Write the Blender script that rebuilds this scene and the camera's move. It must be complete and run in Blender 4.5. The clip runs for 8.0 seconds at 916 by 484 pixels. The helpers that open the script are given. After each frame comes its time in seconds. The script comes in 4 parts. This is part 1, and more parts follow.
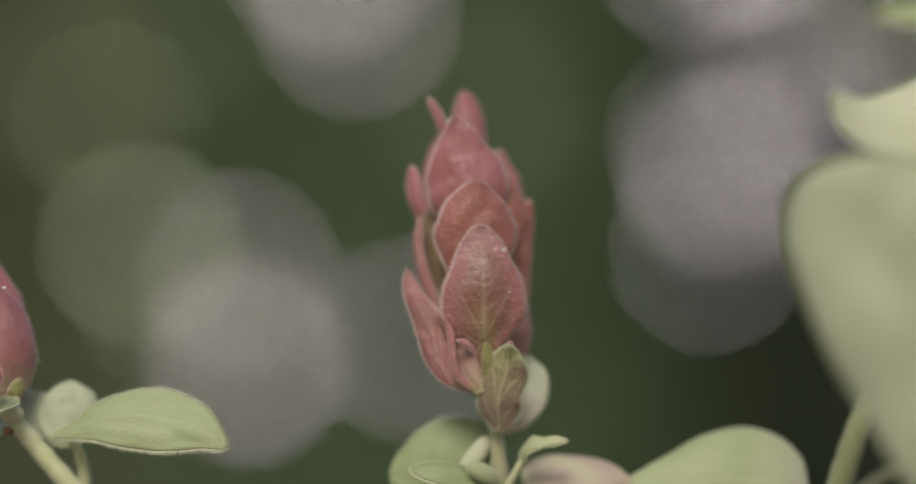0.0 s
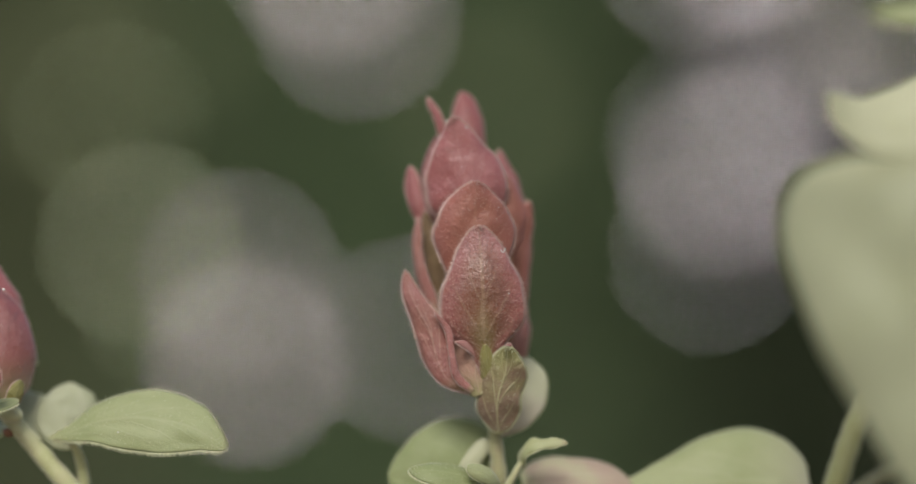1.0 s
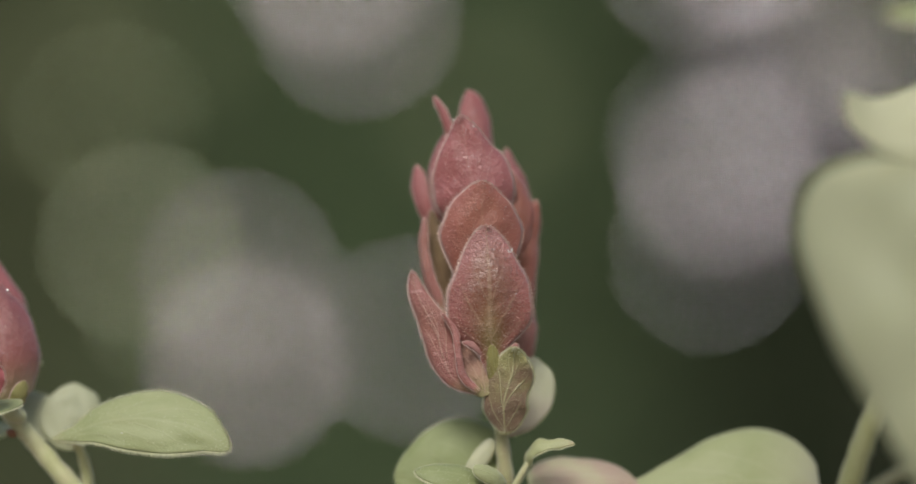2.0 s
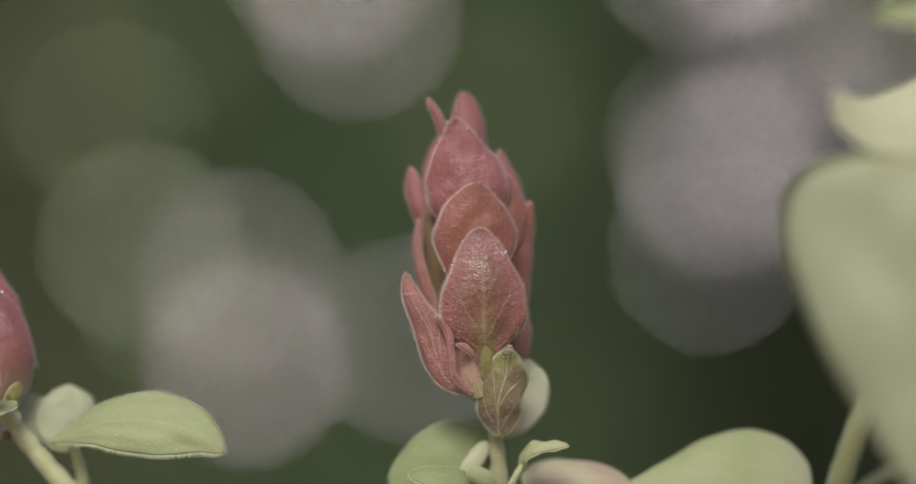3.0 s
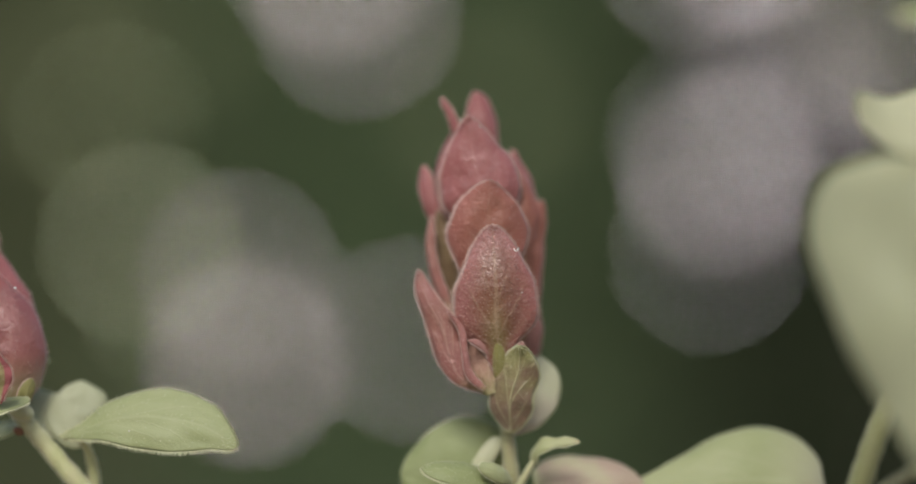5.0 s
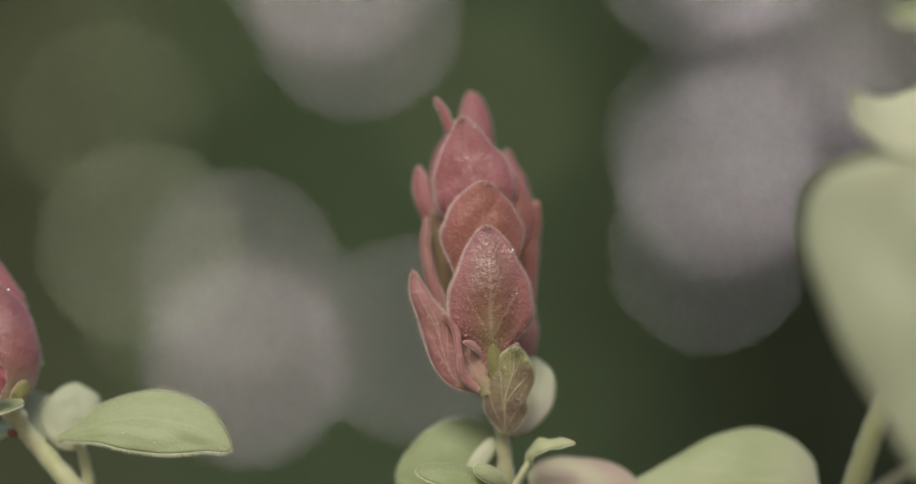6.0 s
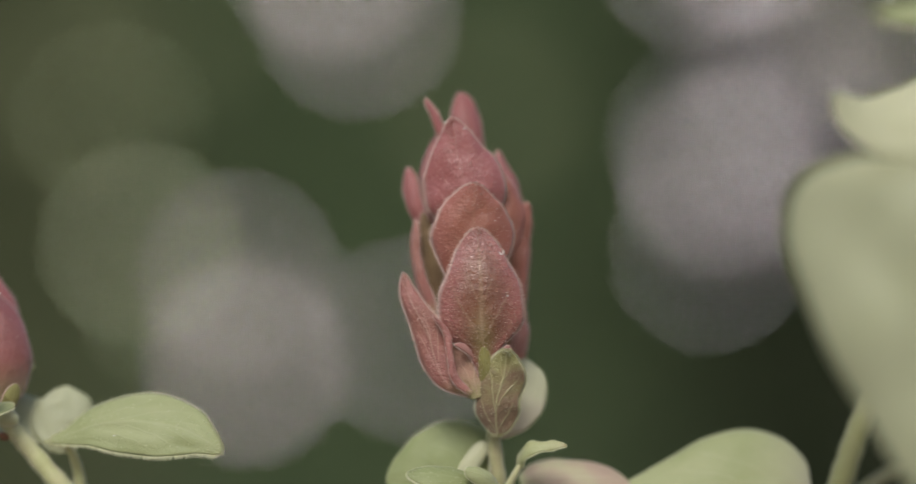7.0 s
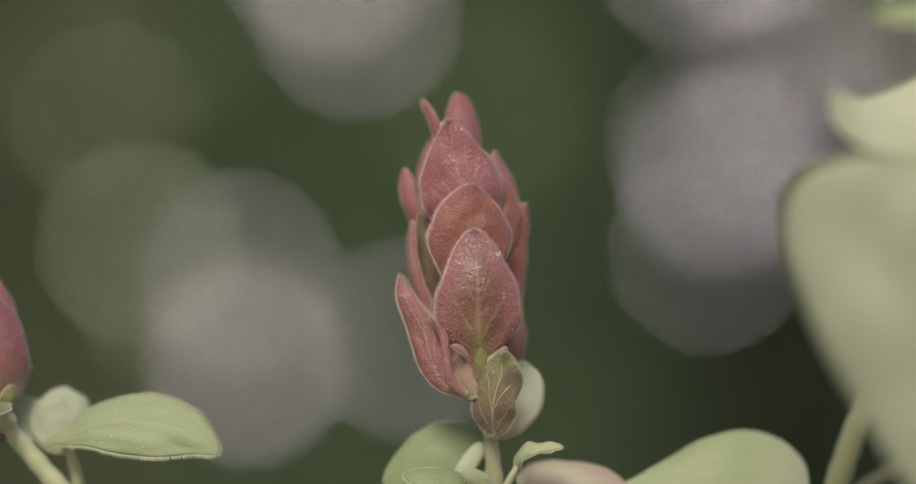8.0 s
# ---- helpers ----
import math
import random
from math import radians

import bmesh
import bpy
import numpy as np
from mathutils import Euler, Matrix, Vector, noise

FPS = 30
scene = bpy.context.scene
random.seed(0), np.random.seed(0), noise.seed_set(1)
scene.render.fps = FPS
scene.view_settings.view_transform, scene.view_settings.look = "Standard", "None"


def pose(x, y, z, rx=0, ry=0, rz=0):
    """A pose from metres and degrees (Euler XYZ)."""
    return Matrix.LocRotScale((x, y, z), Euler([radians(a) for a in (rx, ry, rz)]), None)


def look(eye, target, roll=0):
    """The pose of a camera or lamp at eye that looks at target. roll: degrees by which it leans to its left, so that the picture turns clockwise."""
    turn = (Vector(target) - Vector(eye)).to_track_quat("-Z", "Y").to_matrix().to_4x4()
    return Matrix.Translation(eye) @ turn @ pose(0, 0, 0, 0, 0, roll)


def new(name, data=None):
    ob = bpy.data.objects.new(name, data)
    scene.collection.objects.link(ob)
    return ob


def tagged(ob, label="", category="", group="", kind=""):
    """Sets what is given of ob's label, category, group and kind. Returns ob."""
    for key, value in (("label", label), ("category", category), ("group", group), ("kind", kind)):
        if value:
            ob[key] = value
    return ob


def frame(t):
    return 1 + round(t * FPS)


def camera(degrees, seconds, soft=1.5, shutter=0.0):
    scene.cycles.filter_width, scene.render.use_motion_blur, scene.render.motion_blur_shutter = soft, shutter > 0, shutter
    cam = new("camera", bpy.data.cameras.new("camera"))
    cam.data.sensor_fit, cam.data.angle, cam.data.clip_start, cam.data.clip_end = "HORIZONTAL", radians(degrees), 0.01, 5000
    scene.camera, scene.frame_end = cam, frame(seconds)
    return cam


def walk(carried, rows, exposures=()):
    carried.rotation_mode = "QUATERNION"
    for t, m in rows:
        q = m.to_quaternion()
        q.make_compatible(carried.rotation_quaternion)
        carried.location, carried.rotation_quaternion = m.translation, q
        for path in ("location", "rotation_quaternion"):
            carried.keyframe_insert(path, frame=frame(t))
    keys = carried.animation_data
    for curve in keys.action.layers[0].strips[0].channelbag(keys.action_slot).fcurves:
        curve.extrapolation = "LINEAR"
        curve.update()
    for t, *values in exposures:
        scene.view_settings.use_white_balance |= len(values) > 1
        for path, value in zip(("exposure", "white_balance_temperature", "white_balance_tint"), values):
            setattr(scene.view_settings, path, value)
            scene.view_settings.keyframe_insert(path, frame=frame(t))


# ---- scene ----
# A long lens, held still, close to a flower spike; the view is about 13 cm wide in its plane of focus.
EYE, TILT, FAR = Vector((0.0, 0.0, 0.38)), 6.0, 0.40
cam = camera(18.46, 8.0, 1.15, 0.5)
walk(cam, [(0.0, pose(*EYE, 90 + TILT, 0, 0)), (8.0, pose(*EYE, 90 + TILT, 0, 0))], [(0.0, -0.1), (8.0, -0.1)])
cam.data.dof.use_dof = True
cam.data.dof.focus_distance = FAR - 0.005
cam.data.dof.aperture_fstop = 3.4

# The stage: millimetres to the right, up and away, from the point on which the lens is focused.
TURN = pose(0, 0, 0, TILT).to_3x3()
RIGHT, UP, AWAY = TURN @ Vector((1, 0, 0)), TURN @ Vector((0, 0, 1)), TURN @ Vector((0, 1, 0))
HEART = EYE + AWAY * FAR


def spot(p):
    """A place of the stage in the world."""
    return HEART + (RIGHT * p[0] + UP * p[1] + AWAY * p[2]) * 0.001


def way(p):
    return (RIGHT * p[0] + UP * p[1] + AWAY * p[2]).normalized()


# ---- light ----
world = bpy.data.worlds.new("world")
scene.world = world
world.use_nodes = True
wn = world.node_tree.nodes
sky = wn.new("ShaderNodeTexSky")
sky.sky_type, sky.sun_disc = "NISHITA", False
sky.sun_elevation, sky.sun_rotation = radians(43), radians(191)
sky.dust_density, sky.ozone_density = 2.0, 0.6
wn["Background"].inputs["Strength"].default_value = 0.13
world.node_tree.links.new(sky.outputs[0], wn["Background"].inputs["Color"])

sun = new("sun", bpy.data.lights.new("sun", "SUN"))
sun.data.energy, sun.data.angle, sun.data.color = 2.7, radians(22.0), (1.0, 0.96, 0.90)
sun.matrix_world = look((-0.16, -0.85, 0.80), (0, 0, 0))


# ---- materials ----
class Shader:
    """A node material under construction."""

    def __init__(self, name):
        self.mat = bpy.data.materials.new(name)
        self.mat.use_nodes = True
        self.nodes, self.links = self.mat.node_tree.nodes, self.mat.node_tree.links
        self.bsdf, self.out = self.nodes["Principled BSDF"], self.nodes["Material Output"]

    def node(self, kind, **inputs):
        n = self.nodes.new(kind)
        for key, value in inputs.items():
            self.plug(n.inputs[key.replace("_", " ")], value)
        return n

    def plug(self, socket, value):
        if isinstance(value, bpy.types.NodeSocket):
            self.links.new(value, socket)
        else:
            socket.default_value = value

    def calc(self, op, a, b=0.0, c=0.0):
        n = self.nodes.new("ShaderNodeMath")
        n.operation = op
        for i, v in enumerate((a, b, c)):
            self.plug(n.inputs[i], v)
        return n.outputs[0]

    def ramp(self, x, low, high, a=0.0, b=1.0):
        n = self.nodes.new("ShaderNodeMapRange")
        n.interpolation_type = "SMOOTHSTEP"
        for i, v in enumerate((x, low, high, a, b)):
            self.plug(n.inputs[i], v)
        return n.outputs[0]

    def mix(self, f, a, b, how="MIX"):
        n = self.nodes.new("ShaderNodeMix")
        n.data_type, n.blend_type = "RGBA", how
        self.plug(n.inputs[0], f)
        self.plug(n.inputs[6], a)
        self.plug(n.inputs[7], b)
        return n.outputs[2]

    def noise(self, scale, detail=3.0, rough=0.5, where=None):
        n = self.nodes.new("ShaderNodeTexNoise")
        n.inputs["Scale"].default_value, n.inputs["Detail"].default_value = scale, detail
        n.inputs["Roughness"].default_value = rough
        self.links.new(where or self.coords(), n.inputs["Vector"])
        return n.outputs["Fac"]

    def coords(self):
        return self.node("ShaderNodeTexCoord").outputs["Object"]

    def bump(self, height, strength, distance):
        n = self.node("ShaderNodeBump", Height=height, Strength=strength, Distance=distance)
        self.plug(self.bsdf.inputs["Normal"], n.outputs[0])
        return n.outputs[0]


def rgb(r, g, b):
    return (r, g, b, 1.0)


def blade_material(name, flesh, deep, vein, foot, foot_to=0.25, thin=0.3, ribs=7.0, gloss=0.5, relief=0.5, fuzz=0.25, blotch=0.5, lines=0.55, heart=0.0, shine=0.6, wide=0.90, margin=(0.66, 0.42, 0.36, 1.0), rim=0.9, ridge=0.5, top=None, top_from=0.66, keel=0.0, wax=0.0, upper=0.6, crinkle=0.0):
    """A leaf or bract: flesh with darker blotches, a net of pale veins and a foot of another colour. Its UV runs along and across the blade."""
    m = Shader(name)
    uv = m.node("ShaderNodeUVMap")
    uv.uv_map = "blade"
    part_uv = m.node("ShaderNodeSeparateXYZ", Vector=uv.outputs[0])
    s, t = part_uv.outputs[0], part_uv.outputs[1]
    rnd = m.node("ShaderNodeObjectInfo").outputs["Random"]
    wob = m.noise(420, 2.0)
    across = m.calc("ABSOLUTE", m.calc("ADD", t, m.calc("MULTIPLY", m.calc("SUBTRACT", wob, 0.5), 0.06)))
    mid = m.ramp(across, 0.015, 0.075, 1.0, 0.0)
    phase = m.calc("ADD", m.calc("SUBTRACT", m.calc("MULTIPLY", s, ribs), m.calc("MULTIPLY", m.calc("POWER", across, 0.8), ribs * 0.42)), m.calc("MULTIPLY", wob, 0.30))
    saw = m.calc("ABSOLUTE", m.calc("SUBTRACT", m.calc("FRACT", m.calc("ADD", phase, 20.0)), 0.5))
    side = m.calc("MULTIPLY", m.ramp(saw, 0.012, 0.09, 1.0, 0.0), m.ramp(across, 0.45, 0.95, 0.9, 0.0))
    side = m.calc("MULTIPLY", side, m.ramp(s, 0.50, 0.80, 1.0, upper))
    cells = m.nodes.new("ShaderNodeTexVoronoi")
    cells.feature = "DISTANCE_TO_EDGE"
    cells.inputs["Scale"].default_value = 2300
    m.links.new(m.coords(), cells.inputs["Vector"])
    net = m.ramp(cells.outputs["Distance"], 0.0, 0.14, 1.0, 0.0)
    veins = m.calc("MAXIMUM", mid, m.calc("MAXIMUM", side, m.calc("MULTIPLY", net, 0.2)))
    big, fine = m.noise(160, 3.0, 0.6), m.noise(2600, 2.0, 0.6)
    col = m.mix(m.ramp(m.calc("ADD", big, m.calc("MULTIPLY", m.calc("SUBTRACT", rnd, 0.5), 0.25)), 0.35, 0.68, 0.0, blotch), flesh, deep)
    col = m.mix(m.ramp(fine, 0.35, 0.75, 0.0, 0.15), col, vein)
    if heart:
        col = m.mix(m.ramp(m.calc("ADD", across, m.calc("MULTIPLY", m.calc("SUBTRACT", big, 0.5), 0.5)), 0.25, 0.85, m.ramp(s, 0.70, 0.95, heart, 0.0), 0.0), col, deep)
    col = m.mix(m.ramp(m.calc("ADD", s, m.calc("MULTIPLY", across, keel)), 0.05, foot_to, 0.9, 0.0), col, foot)
    if top:
        col = m.mix(m.ramp(m.calc("ADD", s, m.calc("MULTIPLY", m.calc("SUBTRACT", big, 0.5), 0.9)), top_from - 0.06, top_from + 0.40, 0.0, 0.85), col, top)
    col = m.mix(m.calc("MULTIPLY", veins, lines), col, vein)
    col = m.mix(m.ramp(m.calc("ABSOLUTE", t), wide, min(0.985, wide + 0.085), 0.0, rim), col, margin)
    m.plug(m.bsdf.inputs["Base Color"], col)
    m.plug(m.bsdf.inputs["Roughness"], m.ramp(fine, 0.3, 0.7, gloss, gloss + 0.18))
    m.bsdf.inputs["Specular IOR Level"].default_value = shine
    m.bsdf.inputs["Sheen Weight"].default_value = fuzz
    m.bsdf.inputs["Sheen Roughness"].default_value = 0.45
    m.bsdf.inputs["Sheen Tint"].default_value = rgb(1.0, 0.93, 0.88)
    m.bsdf.inputs["Coat Weight"].default_value, m.bsdf.inputs["Coat Roughness"].default_value = wax, 0.27
    puff = m.calc("ADD", m.calc("MULTIPLY", m.calc("SUBTRACT", 1.0, m.calc("MAXIMUM", side, mid)), ridge), m.calc("MULTIPLY", m.ramp(cells.outputs["Distance"], 0.0, 0.35), 0.14))
    height = m.calc("ADD", puff, m.calc("ADD", m.calc("MULTIPLY", m.noise(1700, 4.0, 0.7), m.ramp(m.noise(260, 2.0), 0.38, 0.62, 0.5, 2.3)), m.calc("MULTIPLY", fine, 0.3)))
    if crinkle:
        folds = m.noise(1.0, 3.0, 0.6, m.node("ShaderNodeMapping", Vector=uv.outputs[0], Scale=(34.0, 7.0, 1.0)).outputs[0])
        height = m.calc("ADD", height, m.calc("MULTIPLY", m.ramp(folds, 0.30, 0.72), m.calc("MULTIPLY", m.ramp(s, 0.25, 0.80, 0.5, 1.0), crinkle)))
    normal = m.bump(height, relief, 0.00035)
    m.plug(m.bsdf.inputs["Coat Normal"], normal)
    glow = m.node("ShaderNodeBsdfTranslucent", Color=m.mix(0.35, col, vein), Normal=normal)
    both = m.node("ShaderNodeMixShader", Fac=thin)
    m.links.new(m.bsdf.outputs[0], both.inputs[1])
    m.links.new(glow.outputs[0], both.inputs[2])
    m.links.new(both.outputs[0], m.out.inputs[0])
    return m.mat


def plain_material(name, a, b, scale, rough=0.6, thin=0.0, relief=0.3, distance=0.0002, stretch=(1, 1, 1), islands=0.0, fuzz=0.0, shine=0.4):
    """Two colours in large and fine mottling, with relief."""
    m = Shader(name)
    place = m.node("ShaderNodeMapping", Vector=m.coords(), Scale=stretch).outputs[0]
    big, fine = m.noise(scale, 3.0, 0.55, place), m.noise(scale * 9, 3.0, 0.6, place)
    f = m.calc("ADD", m.ramp(big, 0.3, 0.7, 0.0, 0.7), m.ramp(fine, 0.3, 0.7, 0.0, 0.3))
    if islands:
        own = m.node("ShaderNodeNewGeometry").outputs["Random Per Island"]
        f = m.calc("ADD", m.calc("MULTIPLY", f, 1 - islands), m.calc("MULTIPLY", own, islands))
    col = m.mix(f, a, b)
    m.plug(m.bsdf.inputs["Base Color"], col)
    m.bsdf.inputs["Roughness"].default_value = rough
    m.bsdf.inputs["Specular IOR Level"].default_value = shine
    m.bsdf.inputs["Sheen Weight"].default_value = fuzz
    normal = m.bump(fine, relief, distance)
    if thin:
        glow = m.node("ShaderNodeBsdfTranslucent", Color=col, Normal=normal)
        both = m.node("ShaderNodeMixShader", Fac=thin)
        m.links.new(m.bsdf.outputs[0], both.inputs[1])
        m.links.new(glow.outputs[0], both.inputs[2])
        m.links.new(both.outputs[0], m.out.inputs[0])
    return m.mat


PINK = blade_material("bract_rose", rgb(0.42, 0.136, 0.134), rgb(0.315, 0.094, 0.085), rgb(0.62, 0.38, 0.34), rgb(0.38, 0.33, 0.14), 0.16, 0.28, lines=0.2, fuzz=0.12, ridge=0.25, gloss=0.27, shine=0.7, heart=0.25, relief=0.42, wax=0.45, upper=0.2, crinkle=0.2)
ROSE = blade_material("bract_rose_green_foot", rgb(0.40, 0.120, 0.112), rgb(0.25, 0.075, 0.060), rgb(0.60, 0.34, 0.30), rgb(0.37, 0.36, 0.17), 0.42, 0.28, lines=0.12, fuzz=0.12, ridge=0.1, gloss=0.27, shine=0.8, heart=0.35, relief=0.55, wax=0.8, upper=0.2)
RUST = blade_material("bract_rust", rgb(0.42, 0.149, 0.118), rgb(0.315, 0.125, 0.070), rgb(0.52, 0.32, 0.22), rgb(0.34, 0.28, 0.11), 0.2, 0.34, relief=0.42, lines=0.2, fuzz=0.10, ridge=0.15, gloss=0.30, shine=0.6, heart=0.45, wax=0.25, upper=0.2, crinkle=0.15)
FRONT = blade_material("bract_veined", rgb(0.415, 0.143, 0.132), rgb(0.245, 0.106, 0.062), rgb(0.50, 0.34, 0.23), rgb(0.32, 0.33, 0.10), 0.68, 0.28, ribs=5.0, relief=0.42, lines=0.48, fuzz=0.12, ridge=0.2, gloss=0.22, shine=0.9, heart=0.85, keel=0.6, wax=0.6, upper=0.1, crinkle=0.28, top=rgb(0.49, 0.215, 0.205), top_from=0.70)
DUSTY = blade_material("bract_dusty_rose", rgb(0.37, 0.138, 0.122), rgb(0.30, 0.125, 0.090), rgb(0.56, 0.36, 0.29), rgb(0.38, 0.31, 0.15), 0.30, 0.28, lines=0.75, fuzz=0.15, ridge=0.2, gloss=0.27, shine=0.7, relief=0.5, blotch=0.7, ribs=5.0, upper=0.2)
ROLLED = blade_material("bract_rolled", rgb(0.43, 0.180, 0.160), rgb(0.36, 0.12, 0.10), rgb(0.60, 0.37, 0.32), rgb(0.42, 0.33, 0.18), 0.16, 0.28, lines=0.15, fuzz=0.2, ridge=0.2, gloss=0.3, relief=0.6, rim=0.25)
PALE = blade_material("bract_pale", rgb(0.50, 0.25, 0.215), rgb(0.46, 0.34, 0.20), rgb(0.60, 0.44, 0.32), rgb(0.46, 0.45, 0.22), 0.42, 0.3)
INSIDE = blade_material("bract_inside", rgb(0.36, 0.30, 0.13), rgb(0.42, 0.26, 0.15), rgb(0.48, 0.42, 0.22), rgb(0.42, 0.42, 0.18), 0.5, 0.3, wide=0.64, margin=(0.42, 0.10, 0.13, 1.0))
OLIVE = blade_material("calyx_olive", rgb(0.34, 0.32, 0.11), rgb(0.28, 0.25, 0.07), rgb(0.42, 0.40, 0.18), rgb(0.36, 0.36, 0.14), 0.4, 0.3)
# dark brown-green: the shade between the bracts is put into this colour
SHADE = blade_material("bract_shade_colour", rgb(0.22, 0.135, 0.065), rgb(0.16, 0.11, 0.05), rgb(0.34, 0.25, 0.12), rgb(0.22, 0.19, 0.07), 0.4, 0.3)
LEAF = blade_material("leaf_pale_green", rgb(0.39, 0.425, 0.215), rgb(0.315, 0.365, 0.16), rgb(0.50, 0.52, 0.31), rgb(0.45, 0.46, 0.25), 0.15, 0.35, ribs=6.0, gloss=0.44, relief=0.19, fuzz=0.25, lines=0.34, shine=0.45, margin=(0.62, 0.63, 0.42, 1.0), rim=0.25)
# LEAF with a whitish highlight painted in as its foot colour
BROAD = blade_material("leaf_highlight_at_stalk", rgb(0.39, 0.425, 0.215), rgb(0.315, 0.365, 0.16), rgb(0.50, 0.52, 0.31), rgb(0.54, 0.51, 0.38), 0.42, 0.35, ribs=6.0, gloss=0.44, relief=0.19, fuzz=0.25, lines=0.34, shine=0.45, margin=(0.62, 0.63, 0.42, 1.0), rim=0.25)
SAGE = blade_material("leaf_sage_green", rgb(0.325, 0.37, 0.168), rgb(0.265, 0.315, 0.126), rgb(0.44, 0.47, 0.26), rgb(0.39, 0.41, 0.20), 0.15, 0.35, ribs=6.0, gloss=0.44, relief=0.19, fuzz=0.2, lines=0.34, shine=0.45, margin=(0.55, 0.57, 0.36, 1.0), rim=0.25)
LIGHT = blade_material("leaf_cream_green", rgb(0.57, 0.57, 0.38), rgb(0.49, 0.50, 0.30), rgb(0.60, 0.60, 0.40), rgb(0.52, 0.52, 0.31), 0.15, 0.35, ribs=6.0, gloss=0.44, relief=0.12, fuzz=0.25, lines=0.34, shine=0.45, margin=(0.62, 0.63, 0.42, 1.0), rim=0.25)
GREY = blade_material("leaf_grey_green", rgb(0.46, 0.48, 0.31), rgb(0.40, 0.42, 0.24), rgb(0.52, 0.54, 0.36), rgb(0.48, 0.49, 0.30), 0.15, 0.35, ribs=6.0, gloss=0.42, relief=0.13, fuzz=0.2, lines=0.3, margin=(0.5, 0.52, 0.34, 1.0), rim=0.2)
BLUSH = blade_material("leaf_blushed", rgb(0.58, 0.53, 0.42), rgb(0.51, 0.42, 0.33), rgb(0.58, 0.54, 0.40), rgb(0.52, 0.43, 0.34), 0.4, 0.35, ribs=6.0, relief=0.14, lines=0.3, margin=(0.60, 0.61, 0.41, 1.0), rim=0.25, top=rgb(0.52, 0.54, 0.36), top_from=0.22)
CREAM = blade_material("leaf_cream_flushed", rgb(0.50, 0.49, 0.30), rgb(0.47, 0.34, 0.27), rgb(0.62, 0.58, 0.42), rgb(0.50, 0.52, 0.30), 0.15, 0.35, ribs=6.0, relief=0.2, lines=0.3, blotch=0.95, margin=(0.55, 0.42, 0.32, 1.0), rim=0.35)
WAXY = blade_material("leaf_waxy", rgb(0.46, 0.49, 0.26), rgb(0.38, 0.42, 0.20), rgb(0.54, 0.55, 0.34), rgb(0.48, 0.49, 0.27), 0.15, 0.3, ribs=5.0, gloss=0.34, shine=0.6, relief=0.4, fuzz=0.3, lines=0.3, margin=(0.62, 0.63, 0.42, 1.0), rim=0.25)
TIPPED = blade_material("leaf_brown_tipped", rgb(0.46, 0.48, 0.25), rgb(0.38, 0.41, 0.19), rgb(0.54, 0.54, 0.33), rgb(0.46, 0.47, 0.25), 0.15, 0.3, ribs=5.0, gloss=0.3, relief=0.3, lines=0.3, margin=(0.62, 0.60, 0.40, 1.0), rim=0.3, top=rgb(0.42, 0.28, 0.18), top_from=0.66)
PURPLE = blade_material("leaf_purple_veined", rgb(0.24, 0.118, 0.104), rgb(0.30, 0.24, 0.12), rgb(0.58, 0.55, 0.31), rgb(0.36, 0.34, 0.15), 0.12, 0.28, ribs=4.0, relief=0.6, blotch=0.3, lines=0.8, gloss=0.3, shine=0.8, margin=(0.55, 0.50, 0.33, 1.0), top=rgb(0.38, 0.38, 0.15), top_from=0.44)
STEM = plain_material("stem_green", rgb(0.40, 0.42, 0.20), rgb(0.49, 0.46, 0.28), 260, 0.55, 0.0, 0.4, 0.0002, (1, 1, 0.2), fuzz=0.4)
STEM_OLIVE = plain_material("stem_olive", rgb(0.29, 0.30, 0.12), rgb(0.36, 0.35, 0.18), 260, 0.55, 0.0, 0.4, 0.0002, (1, 1, 0.2), fuzz=0.3)
STEM_RED = plain_material("stem_reddish", rgb(0.34, 0.36, 0.17), rgb(0.38, 0.31, 0.19), 300, 0.55, 0.0, 0.4, 0.0002, (1, 1, 0.2), fuzz=0.4)
HAIR = plain_material("hair", rgb(0.80, 0.64, 0.57), rgb(0.70, 0.52, 0.45), 500, 0.4, 0.4)
HAIR_GREEN = plain_material("hair_green", rgb(0.76, 0.76, 0.56), rgb(0.68, 0.70, 0.46), 500, 0.4, 0.4)
BUD = plain_material("bud", rgb(0.46, 0.50, 0.24), rgb(0.52, 0.52, 0.30), 300, 0.5, 0.2)
SEPAL = plain_material("sepal", rgb(0.50, 0.28, 0.25), rgb(0.42, 0.20, 0.18), 400, 0.5, 0.3)
WHITE = plain_material("white_speck", rgb(0.80, 0.78, 0.74), rgb(0.70, 0.68, 0.64), 900, 0.3)
BROWN = plain_material("bud_brown", rgb(0.14, 0.06, 0.03), rgb(0.22, 0.10, 0.05), 500, 0.6)
# ground out of view, made pale so that it lights the bracts from below
SOIL = plain_material("soil", rgb(0.17, 0.135, 0.095), rgb(0.29, 0.24, 0.175), 9, 0.95, 0.0, 0.8, 0.02)
GREEN_A = plain_material("shrub_leaf_olive", rgb(0.063, 0.076, 0.036), rgb(0.130, 0.150, 0.080), 1.7, 0.75, 0.2, islands=0.5, shine=0.12)
GREEN_B = plain_material("shrub_leaf_green", rgb(0.060, 0.092, 0.042), rgb(0.130, 0.169, 0.087), 1.7, 0.75, 0.2, islands=0.5, shine=0.12)
